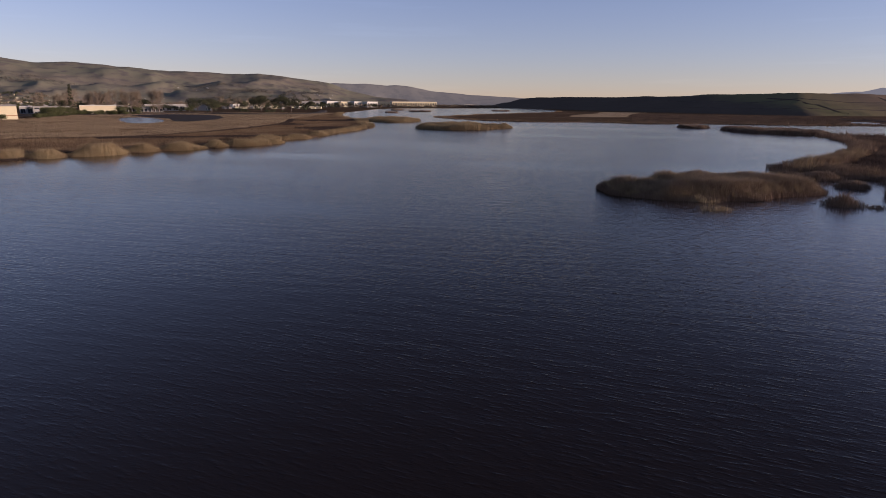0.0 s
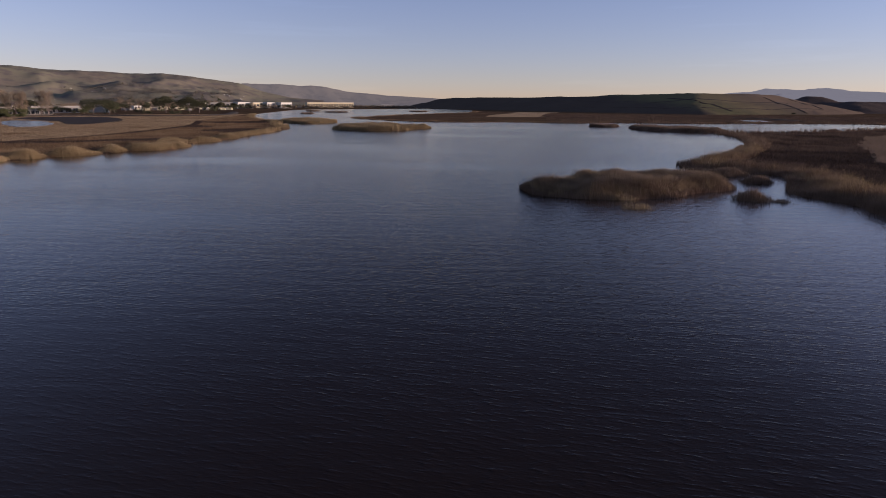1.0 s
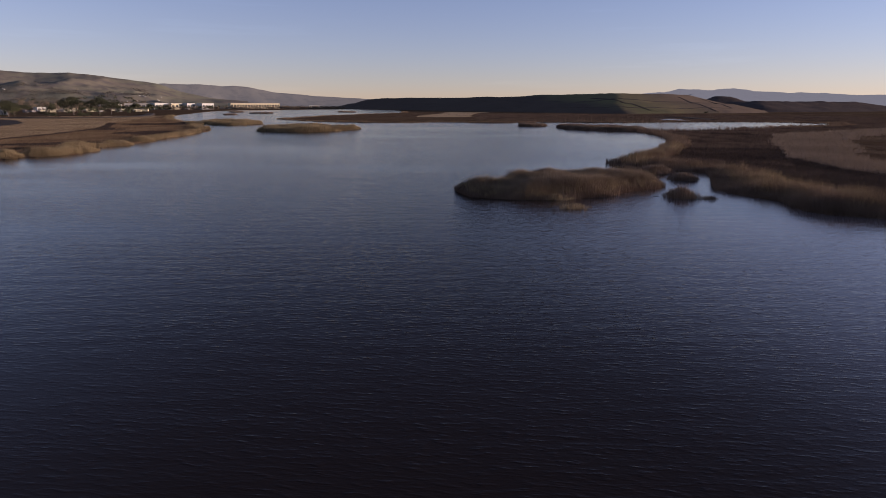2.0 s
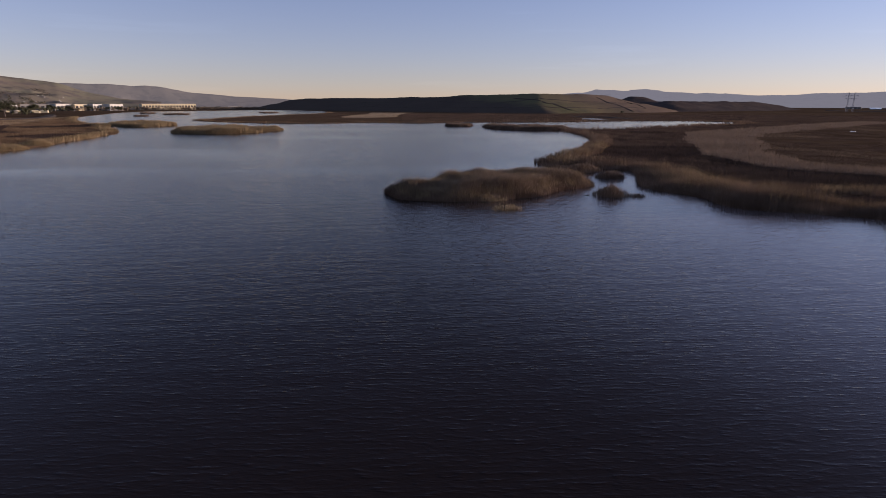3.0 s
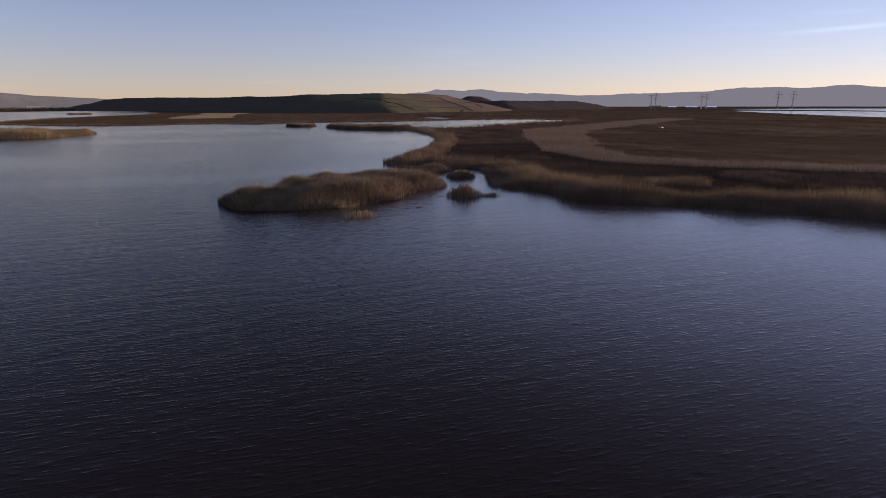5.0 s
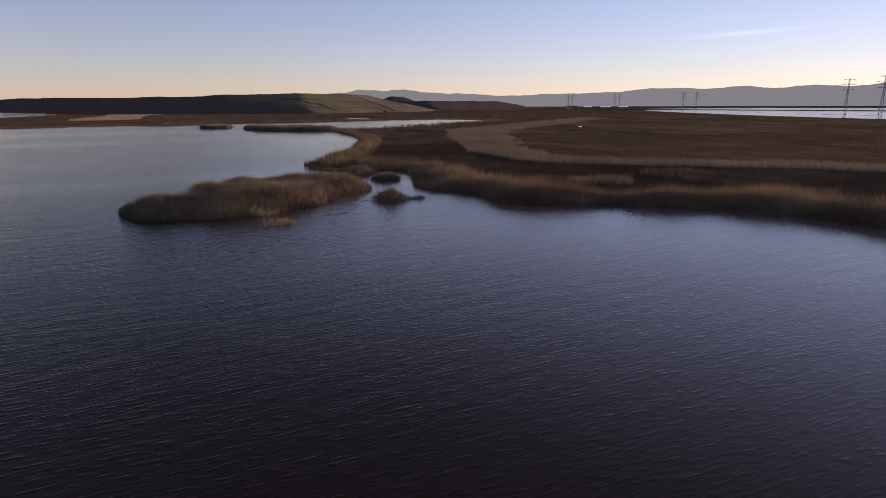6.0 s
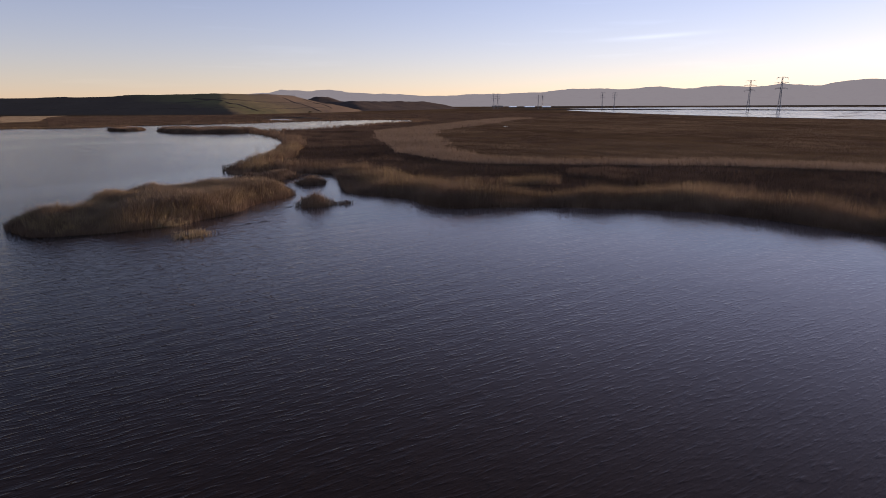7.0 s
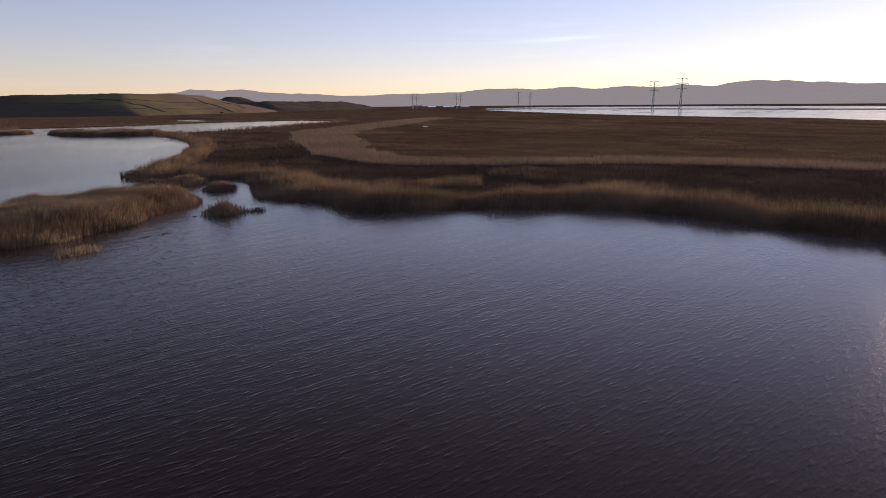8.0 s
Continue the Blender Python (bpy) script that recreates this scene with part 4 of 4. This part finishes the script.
            part("mullion", boxes((x0 + 3.6, x0 + 3.9, -17.22, -17.12, z0, z1)), WALL_CREAM, win)
        part("trim_band", boxes((-31.0, 31.05, -17.16, -17.09, 3.2, 3.9)), RUST, b, "rust-coloured painted band")
        part("fascia", boxes((-31.3, 31.3, -17.4, -17.16, 11.9, 13.4)), ROOF, b, "dark brown roof fascia")


# sheds with low-pitched metal roofs beyond the salt ponds
METAL = plain("metal_roof", (0.80, 0.78, 0.74), 0.22, 1.0, 0.06, 0.2)


def metal_shed(x, y, turn, wide, deep, eave, rise):
    b = tagged(new("shed"), "distant shed with a bright metal roof beyond the salt ponds", "shed", "sheds beyond the ponds", "thing")
    w, d = wide / 2, deep / 2
    bm = bmesh.new()
    for x0, x1, y0, y1 in ((-w, w, -d, -d + 0.4), (-w, w, d - 0.4, d), (-w, -w + 0.4, -d + 0.4, d - 0.4), (w - 0.4, w, -d + 0.4, d - 0.4)):
        box(bm, x0, x1, y0, y1, 0, eave)
    part("wall", bm, WALL_GREY, b)
    for side in (-1, 1):
        bm = bmesh.new()
        vs = [bm.verts.new((px, py, pz + up)) for up in (0.0, 0.3) for px, py, pz in ((-w - 1, side * (d + 1), eave - 0.1), (w + 1, side * (d + 1), eave - 0.1), (w + 1, 0, eave + rise), (-w - 1, 0, eave + rise))]
        for f in ((3, 2, 1, 0), (4, 5, 6, 7), (0, 1, 5, 4), (1, 2, 6, 5), (2, 3, 7, 6), (3, 0, 4, 7)):
            bm.faces.new([vs[k] for k in f])
        bmesh.ops.recalc_face_normals(bm, faces=bm.faces)
        part("roof", bm, METAL, b, "bright sheet-metal roof slope")
    b.matrix_world = pose(x, y, 0.2, 0, 0, turn)


for row in ((2366, 1352, -61, 34, 90, 5, 2.4), (2402, 1286, -62, 44, 90, 5, 2.4), (2437, 1219, -64, 38, 90, 5, 2.4)):
    metal_shed(*row)


# ---- trees ----
def leaf_cloud(centres, radii, per, size, r, flat=1.0):
    """Small leaf clumps as folded quads round several centres; vertices and faces."""
    n = len(centres) * per
    c = np.repeat(centres, per, 0)
    rad = np.repeat(radii, per)[:, None]
    v = r.normal(0, 1, (n, 3))
    v /= np.linalg.norm(v, axis=1)[:, None]
    c = c + v * rad * (r.uniform(0.35, 1.0, n) ** 0.6)[:, None] * [1, 1, flat]
    a, b = r.normal(0, 1, (n, 3)), r.normal(0, 1, (n, 3))
    a /= np.linalg.norm(a, axis=1)[:, None]
    b -= (a * b).sum(1)[:, None] * a
    b /= np.linalg.norm(b, axis=1)[:, None]
    s = (size * r.uniform(0.5, 1.4, n))[:, None]
    return np.stack([c - a * s, c - b * s * 0.7, c + a * s, c + b * s * 0.7], 1).reshape(-1, 3)


def quads(name, v, material, parent=None):
    n = len(v) // 4
    me = bpy.data.meshes.new(name)
    me.vertices.add(len(v))
    me.vertices.foreach_set("co", v.ravel())
    me.loops.add(4 * n)
    me.loops.foreach_set("vertex_index", np.arange(4 * n, dtype=np.int32))
    me.polygons.add(n)
    me.polygons.foreach_set("loop_start", np.arange(0, 4 * n, 4, dtype=np.int32))
    me.update(calc_edges=True)
    me.materials.append(material)
    ob = new(name, me)
    ob.parent = parent
    return ob


def limb(bm, a, b, ra, rb, sides=6):
    a, b = Vector(a), Vector(b)
    q = (b - a).to_track_quat("Z", "Y")
    rings = []
    for p, rad in ((a, ra), (b, rb)):
        rings.append([bm.verts.new(p + q @ Vector((rad * math.cos(k * 2 * math.pi / sides), rad * math.sin(k * 2 * math.pi / sides), 0))) for k in range(sides)])
    for k in range(sides):
        j = (k + 1) % sides
        bm.faces.new((rings[0][k], rings[0][j], rings[1][j], rings[1][k]))
    bm.faces.new(rings[1])


def leaf_mat(name, dark, lite):
    m, n, l, p = nodes_of(name)
    geo = n.new("ShaderNodeNewGeometry")
    info = n.new("ShaderNodeObjectInfo")
    a = ramp(n, l, geo.outputs["Random Per Island"], [(0.0, dark), (1.0, lite)])
    b = ramp(n, l, info.outputs["Random"], [(0.0, dark), (1.0, lite)])
    l.new(mix(n, l, a.outputs[0], b.outputs[0], 0.4), p.inputs["Base Color"])
    p.inputs["Roughness"].default_value = 0.8
    p.inputs["Specular IOR Level"].default_value = 0.1
    return m


BARK = plain("bark", (0.13, 0.095, 0.07), 0.9, 0, 0.3, 1.5)
LEAF_DARK = leaf_mat("dark_leaves", (0.030, 0.032, 0.016), (0.075, 0.072, 0.034))
LEAF_GREEN = leaf_mat("green_leaves", (0.045, 0.048, 0.018), (0.095, 0.095, 0.036))
# leaf colours lightened and greyed to put in the distance haze
HAZY = leaf_mat("hill_leaves", (0.085, 0.073, 0.053), (0.125, 0.108, 0.080))
TWIGS = leaf_mat("bare_twigs", (0.15, 0.110, 0.070), (0.21, 0.157, 0.100))


def broad_tree(high, spread, seed, leaves, label):
    r = np.random.default_rng(seed)
    t = tagged(new("tree"), label, "tree", "trees round the business park", "thing")
    bm = bmesh.new()
    fork = high * 0.38
    limb(bm, (0, 0, -0.3), (0.2, 0.1, fork), high * 0.028, high * 0.018, 8)
    tips = []
    for k in range(7):
        a = k * 2.4 + r.uniform(0, 0.6)
        tip = (math.cos(a) * spread * r.uniform(0.3, 0.62), math.sin(a) * spread * r.uniform(0.3, 0.62), high * r.uniform(0.6, 0.88))
        limb(bm, (0.2, 0.1, fork * r.uniform(0.75, 1.0)), tip, high * 0.012, high * 0.004)
        tips.append(tip)
    part("trunk", bm, BARK, t)
    tips = np.array(tips + [(0, 0, high * 0.85)])
    quads("crown", leaf_cloud(tips, np.full(len(tips), spread * 0.36), 340, high * 0.026, r, 0.7), leaves, t)
    return t


def bare_tree(high, seed, label):
    """A leafless upright poplar: a leader and many steep branches with twig sprays."""
    r = np.random.default_rng(seed)
    t = tagged(new("bare_tree"), label, "tree", "bare poplars", "thing")
    bm = bmesh.new()
    limb(bm, (0, 0, -0.3), (0, 0, high * 0.95), high * 0.014, high * 0.002, 7)
    tips = []
    for k in range(26):
        z, a = high * r.uniform(0.12, 0.8), r.uniform(0, 6.3)
        out = high * r.uniform(0.08, 0.22)
        tip = (math.cos(a) * out, math.sin(a) * out, min(high, z + high * r.uniform(0.15, 0.3)))
        limb(bm, (0, 0, z), tip, high * 0.005, high * 0.0015, 4)
        tips.append(tip)
    part("trunk", bm, BARK, t)
    v = leaf_cloud(np.array(tips), np.full(len(tips), high * 0.075), 110, high * 0.010, r, 2.0)
    quads("crown", v, TWIGS, t)
    return t


def conifer(high, seed, label):
    r = np.random.default_rng(seed)
    t = tagged(new("conifer"), label, "tree", kind="thing")
    bm = bmesh.new()
    limb(bm, (0, 0, -0.3), (0, 0, high), high * 0.016, high * 0.002, 8)
    cs, rs = [], []
    for k in range(70):
        u = r.uniform(0.12, 1.0)
        a, out = r.uniform(0, 6.3), high * 0.15 * (1 - u) ** 0.7 * r.uniform(0.35, 1.0)
        tip = (math.cos(a) * out, math.sin(a) * out, high * u - out * 0.15)
        if k < 40:
            limb(bm, (0, 0, high * u), tip, high * 0.003, high * 0.001, 4)
        cs.append(tip)
        rs.append(high * 0.035)
    part("trunk", bm, BARK, t)
    quads("crown", leaf_cloud(np.array(cs), np.array(rs), 28, high * 0.014, r, 0.6), LEAF_DARK, t)
    return t


def shrub(high, spread, seed, leaves, label):
    r = np.random.default_rng(seed)
    t = tagged(new("shrub"), label, "shrub", "hedge shrubs", "thing")
    bm = bmesh.new()
    cs = []
    for k in range(6):
        tip = (r.uniform(-0.5, 0.5) * spread, r.uniform(-0.5, 0.5) * spread, high * r.uniform(0.4, 0.75))
        limb(bm, (tip[0] * 0.2, tip[1] * 0.2, -0.2), tip, 0.12, 0.04, 4)
        cs.append(tip)
    part("stem", bm, BARK, t)
    quads("crown", leaf_cloud(np.array(cs), np.full(6, spread * 0.34), 70, high * 0.09, r, 0.8), leaves, t)
    return t


def plant(master, places, r):
    """Stand the master and its copies at the places, (x, y, size)."""
    for k, (x, y, s) in enumerate(places):
        m = pose(x, y, 0.25, 0, 0, r.uniform(0, 360)) @ Matrix.Scale(s, 4)
        if k == 0:
            master.matrix_basis = m
        else:
            c = copy_thing(master, Matrix.Identity(4))
            c.matrix_basis = m


r = np.random.default_rng(77)
conifer(36, 1, "tall dark conifer above the business park").matrix_basis = pose(-433, 762, 0.2)
dark_trees = [(-428, 1235, 1.15), (-412, 1225, 0.95), (-400, 1250, 0.8), (-447, 1240, 0.9), (-372, 1290, 0.7), (-430, 1480, 1.0), (-395, 1500, 0.8), (-520, 1480, 1.0),
              (-560, 1250, 0.9), (-575, 1180, 0.8), (-540, 980, 0.7), (-520, 905, 0.75), (-410, 940, 0.5), (-395, 985, 0.5), (-345, 1380, 0.6), (-330, 1600, 0.8), (-480, 870, 0.7),
              (-600, 1330, 1.1), (-640, 1100, 0.9), (-300, 1900, 0.9), (-345, 1950, 1.0)]
plant(broad_tree(19, 15, 3, LEAF_DARK, "dark evergreen tree beside the business units"), dark_trees, r)
plant(broad_tree(30, 26, 4, LEAF_DARK, "large spreading dark pine against the hills"), [(-290, 1113, 0.92), (-254, 1121, 0.88), (-238, 1128, 0.8), (-345, 945, 0.72), (-328, 958, 0.6), (-420, 1560, 0.8)], r)
plant(bare_tree(34, 5, "tall leafless brown poplar behind the units"), [(-478 + k * 6 + r.uniform(-4, 4), 850 + k * 4 + r.uniform(-15, 15), r.uniform(0.7, 0.95)) for k in range(16)], r)
plant(bare_tree(26, 6, "leafless brown poplar in a row"), [(-480 + k * 13 + r.uniform(-4, 4), 1420 + r.uniform(-25, 25), r.uniform(0.7, 1.0)) for k in range(12)]
      + [(-700 + k * 14, 1120 + r.uniform(-30, 30), r.uniform(0.7, 1.0)) for k in range(10)], r)
plant(shrub(5.5, 7.0, 8, LEAF_GREEN, "green hedge shrub in front of the units"), [(-398 + k * 5.5 + r.uniform(-2, 2), 535 + k * 1.5, r.uniform(0.7, 1.1)) for k in range(6)]
      + [(-372 - k * 1.6 + r.uniform(-3, 3), 590 + k * 5.6 + r.uniform(-3, 3), r.uniform(0.7, 1.05)) for k in range(36)]
      + [(-440 + k * 4.2 + r.uniform(-2, 2), 720 + k * 2.3 + r.uniform(-6, 6), r.uniform(0.8, 1.3)) for k in range(21)], r)
plant(shrub(4.0, 6.0, 9, LEAF_DARK, "dark shrub on the marsh edge"), [(-330 + r.uniform(-120, 120), 1010 + r.uniform(-60, 160), r.uniform(0.6, 1.3)) for k in range(18)], r)

plant(broad_tree(12, 12, 14, LEAF_GREEN, "rounded olive-green tree in front of the units"),
      [(d * math.sin(a), d * math.cos(a), s) for a, d, s in zip(np.radians(r.uniform(-37, -15, 34)), r.uniform(860, 1180, 34), r.uniform(0.55, 1.0, 34)) if d * math.sin(a) < -318]
      + [(-388 - k * 3 + r.uniform(-6, 6), 640 + k * 9, r.uniform(0.6, 0.85)) for k in range(9)], r)
plant(broad_tree(15, 14, 15, LEAF_DARK, "dark rounded tree before the far warehouses"),
      [(d * math.sin(a), d * math.cos(a), s) for a, d, s in zip(np.radians(r.uniform(-15, -4.0, 26)), r.uniform(1950, 2070, 26), r.uniform(0.5, 1.0, 26))], r)
# brown thicket along the foot of the far warehouses
n = 760
x = r.uniform(-760, 330, n)
cen = np.stack([x, np.where(x < -125, r.uniform(2045, 2085, n), r.uniform(2395, 2435, n)), r.uniform(1, 8.5, n)], 1)
tagged(quads("thicket", leaf_cloud(cen, r.uniform(2.5, 5, n), 26, 1.3, r, 0.8), TWIGS), "brown thicket along the foot of the far warehouses", "trees", kind="stuff")

# far woods and houses of the town
n = 900
a, d = np.radians(r.uniform(-46, 7, n)), r.uniform(1350, 2900, n)
cx, cy = d * np.sin(a), d * np.cos(a)
keep = fnoise(cx, cy, 260.0, 61, 3) > 0.46
keep &= (cx < -250) | (d > 2450)
cen = np.stack([cx, cy, r.uniform(3, 8, n)], 1)[keep]
tagged(quads("far_woods", leaf_cloud(cen, r.uniform(4, 10, len(cen)), 26, 1.8, r, 0.8), LEAF_DARK), "dark trees across the distant town", "trees", kind="stuff")
n = 700
a, d = np.radians(r.uniform(-46, 3, n)), r.uniform(1450, 2900, n)
cx, cy = d * np.sin(a), d * np.cos(a)
keep = fnoise(cx, cy, 200.0, 63, 3) > 0.5
keep &= (cx < -260) | (d > 2500)
cen = np.stack([cx, cy, r.uniform(4, 12, n)], 1)[keep]
tagged(quads("far_bare_trees", leaf_cloud(cen, r.uniform(5, 10, len(cen)), 26, 1.6, r, 1.1), TWIGS), "brown leafless trees across the distant town", "trees", kind="stuff")


def house_group(name, places, material, label):
    bm = bmesh.new()
    for x, y, z, w, d, h, turn in places:
        c, s = math.cos(turn), math.sin(turn)
        def P(px, py, pz):
            return bm.verts.new((x + px * c - py * s, y + px * s + py * c, z + pz))
        lo = [P(-w, -d, -3), P(w, -d, -3), P(w, d, -3), P(-w, d, -3)]
        hi = [P(-w, -d, h), P(w, -d, h), P(w, d, h), P(-w, d, h)]
        g = [P(-w, 0, h + d * 0.35), P(w, 0, h + d * 0.35)]
        for k in range(4):
            bm.faces.new((lo[k], lo[(k + 1) % 4], hi[(k + 1) % 4], hi[k]))
        bm.faces.new((hi[0], hi[1], g[1], g[0]))
        bm.faces.new((hi[2], hi[3], g[0], g[1]))
        bm.faces.new((hi[1], hi[2], g[1]))
        bm.faces.new((hi[3], hi[0], g[0]))
    return tagged(part(name, bm, material), label, "houses", kind="stuff")


from mathutils.bvhtree import BVHTree
hills = [o for o in scene.objects if o.name == "hills_1"][0]
tree = BVHTree.FromPolygons([v.co.copy() for v in hills.data.vertices], [tuple(p.vertices) for p in hills.data.polygons])


def lie(x, y):
    hit = tree.ray_cast(Vector((x, y, 2000)), Vector((0, 0, -1)))[0]
    return max(0.25, hit.z) if hit else 0.25


def scattered(count, az0, az1, r0, r1, seed, least, keepout=True):
    q = np.random.default_rng(seed)
    out = []
    while len(out) < count:
        a, d = radians(q.uniform(az0, az1)), q.uniform(r0, r1)
        x, y = d * math.sin(a), d * math.cos(a)
        if float(fnoise(x, y, 300.0, seed, 2)) > least and (not keepout or x < -260 or d > 2500):
            out.append((x, y, lie(x, y), q.uniform(3.5, 8), q.uniform(3, 5), q.uniform(3, 5), q.uniform(0, 3.1)))
    return out


house_group("slope_houses", [(x, y, z, w * 0.6, d * 0.7, h * 0.6, a) for x, y, z, w, d, h, a in scattered(190, -46, -14, 2560, 2900, 75, 0.42, False)], WALL_CREAM, "pale houses of the town on the lower slopes")
house_group("town_houses", scattered(130, -46, -3, 1500, 2600, 71, 0.45), WALL_CREAM, "small pale houses of the distant town")
house_group("town_roofs", scattered(260, -46, 0, 1500, 2700, 72, 0.4), ROOF, "small grey-roofed houses of the distant town")
house_group("hill_houses", [(x, y, z, w * 0.42, d * 0.5, h * 0.45, a) for x, y, z, w, d, h, a in scattered(44, -42, -8, 2800, 3500, 73, 0.55, False)], WALL_WHITE, "scattered white houses on the hill slopes")
sw = scattered(700, -48, -6, 2560, 3050, 76, 0.4, False)
cen = np.array([(p[0], p[1], p[2] + 4) for p in sw])
tagged(quads("slope_trees", leaf_cloud(cen[::2], np.full(len(cen[::2]), 9.0), 26, 1.9, r, 0.7), TWIGS), "brown leafless trees among the slope houses", "trees", kind="stuff")
tagged(quads("slope_trees", leaf_cloud(cen[1::2], np.full(len(cen[1::2]), 8.0), 26, 1.9, r, 0.7), LEAF_DARK), "dark trees among the slope houses", "trees", kind="stuff")
tw = scattered(1300, -50, -9, 2800, 4100, 74, 0.6, False)
cen = np.array([(p[0], p[1], p[2] + 3) for p in tw])
tagged(quads("hill_woods", leaf_cloud(cen, np.full(len(cen), 20.0), 24, 1.7, r, 0.3), HAZY), "dark woods in the folds of the hills", "trees", kind="stuff")


# ---- transmission towers ----
STEEL = plain("galvanised_steel", (0.22, 0.22, 0.23), 0.5, 0.6, 0.15, 0.5)


def bar(bm, a, b, w):
    limb(bm, a, b, w, w, 4)


def pylon():
    t = tagged(new("transmission_tower"), "tall lattice steel transmission tower beside the salt ponds", "tower", "transmission towers", "thing")
    base, waist, top = 1.9, 0.95, 0.65

    def half(z):
        return base + (waist - base) * z / 30 if z < 30 else waist + (top - waist) * (z - 30) / 20

    for sx in (-1, 1):
        for sy in (-1, 1):
            bm = bmesh.new()
            zs = [0, 15, 30, 50]
            for z0, z1 in zip(zs, zs[1:]):
                bar(bm, (sx * half(z0), sy * half(z0), z0), (sx * half(z1), sy * half(z1), z1), 0.18)
            part("leg", bm, STEEL, t)
    bm = bmesh.new()
    zs = [0, 7, 13, 18, 22.5, 26.5, 30, 33, 36, 39, 42, 45, 48, 50]
    for i, (z0, z1) in enumerate(zip(zs, zs[1:])):
        a, b = half(z0), half(z1)
        for s in (-1, 1):
            bar(bm, (-a, s * a, z0), (b, s * b, z1), 0.085)
            bar(bm, (a, s * a, z0), (-b, s * b, z1), 0.085)
            bar(bm, (s * a, -a, z0), (s * b, b, z1), 0.085)
            bar(bm, (s * a, a, z0), (s * b, -b, z1), 0.085)
            bar(bm, (-b, s * b, z1), (b, s * b, z1), 0.09)
    part("bracing", bm, STEEL, t)
    for z, w in ((34, 7.5), (41.5, 9.0), (48.5, 7.0)):
        arm = bmesh.new()
        for s in (-1, 1):
            for y in (-1, 1):
                bar(arm, (s * half(z), y * half(z), z), (s * w, 0, z + 0.4), 0.2)
                bar(arm, (s * half(z + 1.6), y * half(z + 1.6), z + 1.6), (s * w, 0, z + 0.4), 0.15)
        cross = part("crossarm", arm, STEEL, t)
        for s in (-1, 1):
            ins = bmesh.new()
            bar(ins, (s * w, 0, z + 0.4), (s * w, 0, z - 2.2), 0.16)
            part("insulator", ins, WALL_GREY, cross)
    return t


places = [(1278, 224, 8), (1158, 158, 8), (1759, 700, 20), (1808, 680, 20), (1647, 1017, 30), (1670, 1016, 30), (2006, 1042, 30), (2012, 1028, 30), (1290, 1560, 40)]
tower = pylon()
tower.matrix_basis = pose(places[0][0], places[0][1], 0.2, 0, 0, -80 + places[0][2]) @ Matrix.Scale(1.18, 4)
for k, (x, y, a) in enumerate(places[1:]):
    c = copy_thing(tower, Matrix.Identity(4))
    c.matrix_basis = pose(x, y, 0.2, 0, 0, -80 + a) @ Matrix.Scale(1.18 if k == 0 else 1.0, 4)

# floating mats of broken reed
for k, (x, y, s) in enumerate([(63.4, 101.2, 0.5), (65.8, 100.6, 0.65), (76.9, 107.8, 0.4), (78.3, 107.3, 0.35)]):
    q = np.random.default_rng(90 + k)
    pts = np.stack([x + q.normal(0, 0.9 * s, 70), y + q.normal(0, 0.35 * s, 70)], 1)
    mat = blades("floating_mat", pts, -0.05, q.uniform(0.05, 0.2, 70), 0.06, SCRUB, 1.6, 90 + k)
    tagged(mat, "dark mat of broken reeds floating on the water", "reed mat", "floating reed mats", "thing")


# ---- ditches and tracks on the landfill ----
fill_hill = [o for o in scene.objects if o.name == "landfill_hill"][0]
hill_tree = BVHTree.FromPolygons([v.co.copy() for v in fill_hill.data.vertices], [tuple(p.vertices) for p in fill_hill.data.polygons])


def draped(name, points, width, material, label, rise=0.5):
    """A strip laid over the slope."""
    line = smooth_line(points, 9, False)
    tang = np.gradient(line, axis=0)
    tang /= np.hypot(*tang.T)[:, None]
    side = np.stack([-tang[:, 1], tang[:, 0]], 1)
    bm = bmesh.new()
    rows = []
    for p, s in zip(line, side):
        row = []
        for k, up in ((-1.3, -1.0), (-1.0, rise), (1.0, rise), (1.3, -1.0)):
            q = p + s * k * width / 2 * (0.7 + 0.6 * float(vnoise(p[0], p[1], 20.0, 8)))
            hit = hill_tree.ray_cast(Vector((q[0], q[1], 300)), Vector((0, 0, -1)))[0]
            row.append(bm.verts.new((q[0], q[1], (max(hit.z, 0.14) if hit else 0.14) + up)))
        rows.append(row)
    for a, b in zip(rows, rows[1:]):
        for k in range(3):
            bm.faces.new((a[k], a[k + 1], b[k + 1], b[k]))
    return tagged(part(name, bm, material), label, "ditch", kind="structure")


draped("ditch_1", [(775, 1290), (778, 1240), (784, 1180), (792, 1120), (796, 1085)], 5, MUD, "dark drainage ditch down the landfill slope")
draped("ditch_2", [(991, 1240), (986, 1180), (980, 1130), (974, 1090)], 5, MUD, "second dark drainage ditch on the landfill slope")
draped("ditch_3", [(1090, 1280), (1082, 1220), (1070, 1150)], 4, MUD, "third dark drainage ditch on the landfill slope")
draped("track_1", [(470, 2060), (585, 1560), (668, 1260), (705, 1150), (760, 1110), (860, 1112), (980, 1125), (1060, 1140)], 3.2, LEVEE, "pale earth track round the foot of the landfill", 0.4)
draped("track_2", [(560, 1950), (655, 1580), (730, 1300), (790, 1215), (900, 1190), (1020, 1200)], 4, LEVEE, "track along the landfill bench", 0.4)
plant(shrub(5.0, 7.0, 10, LEAF_DARK, "dark shrub at the foot of the landfill slope"), [(797, 1082, 1.1), (803, 1078, 0.9), (790, 1080, 0.8), (930, 1075, 0.8), (973, 1086, 0.7)], r)
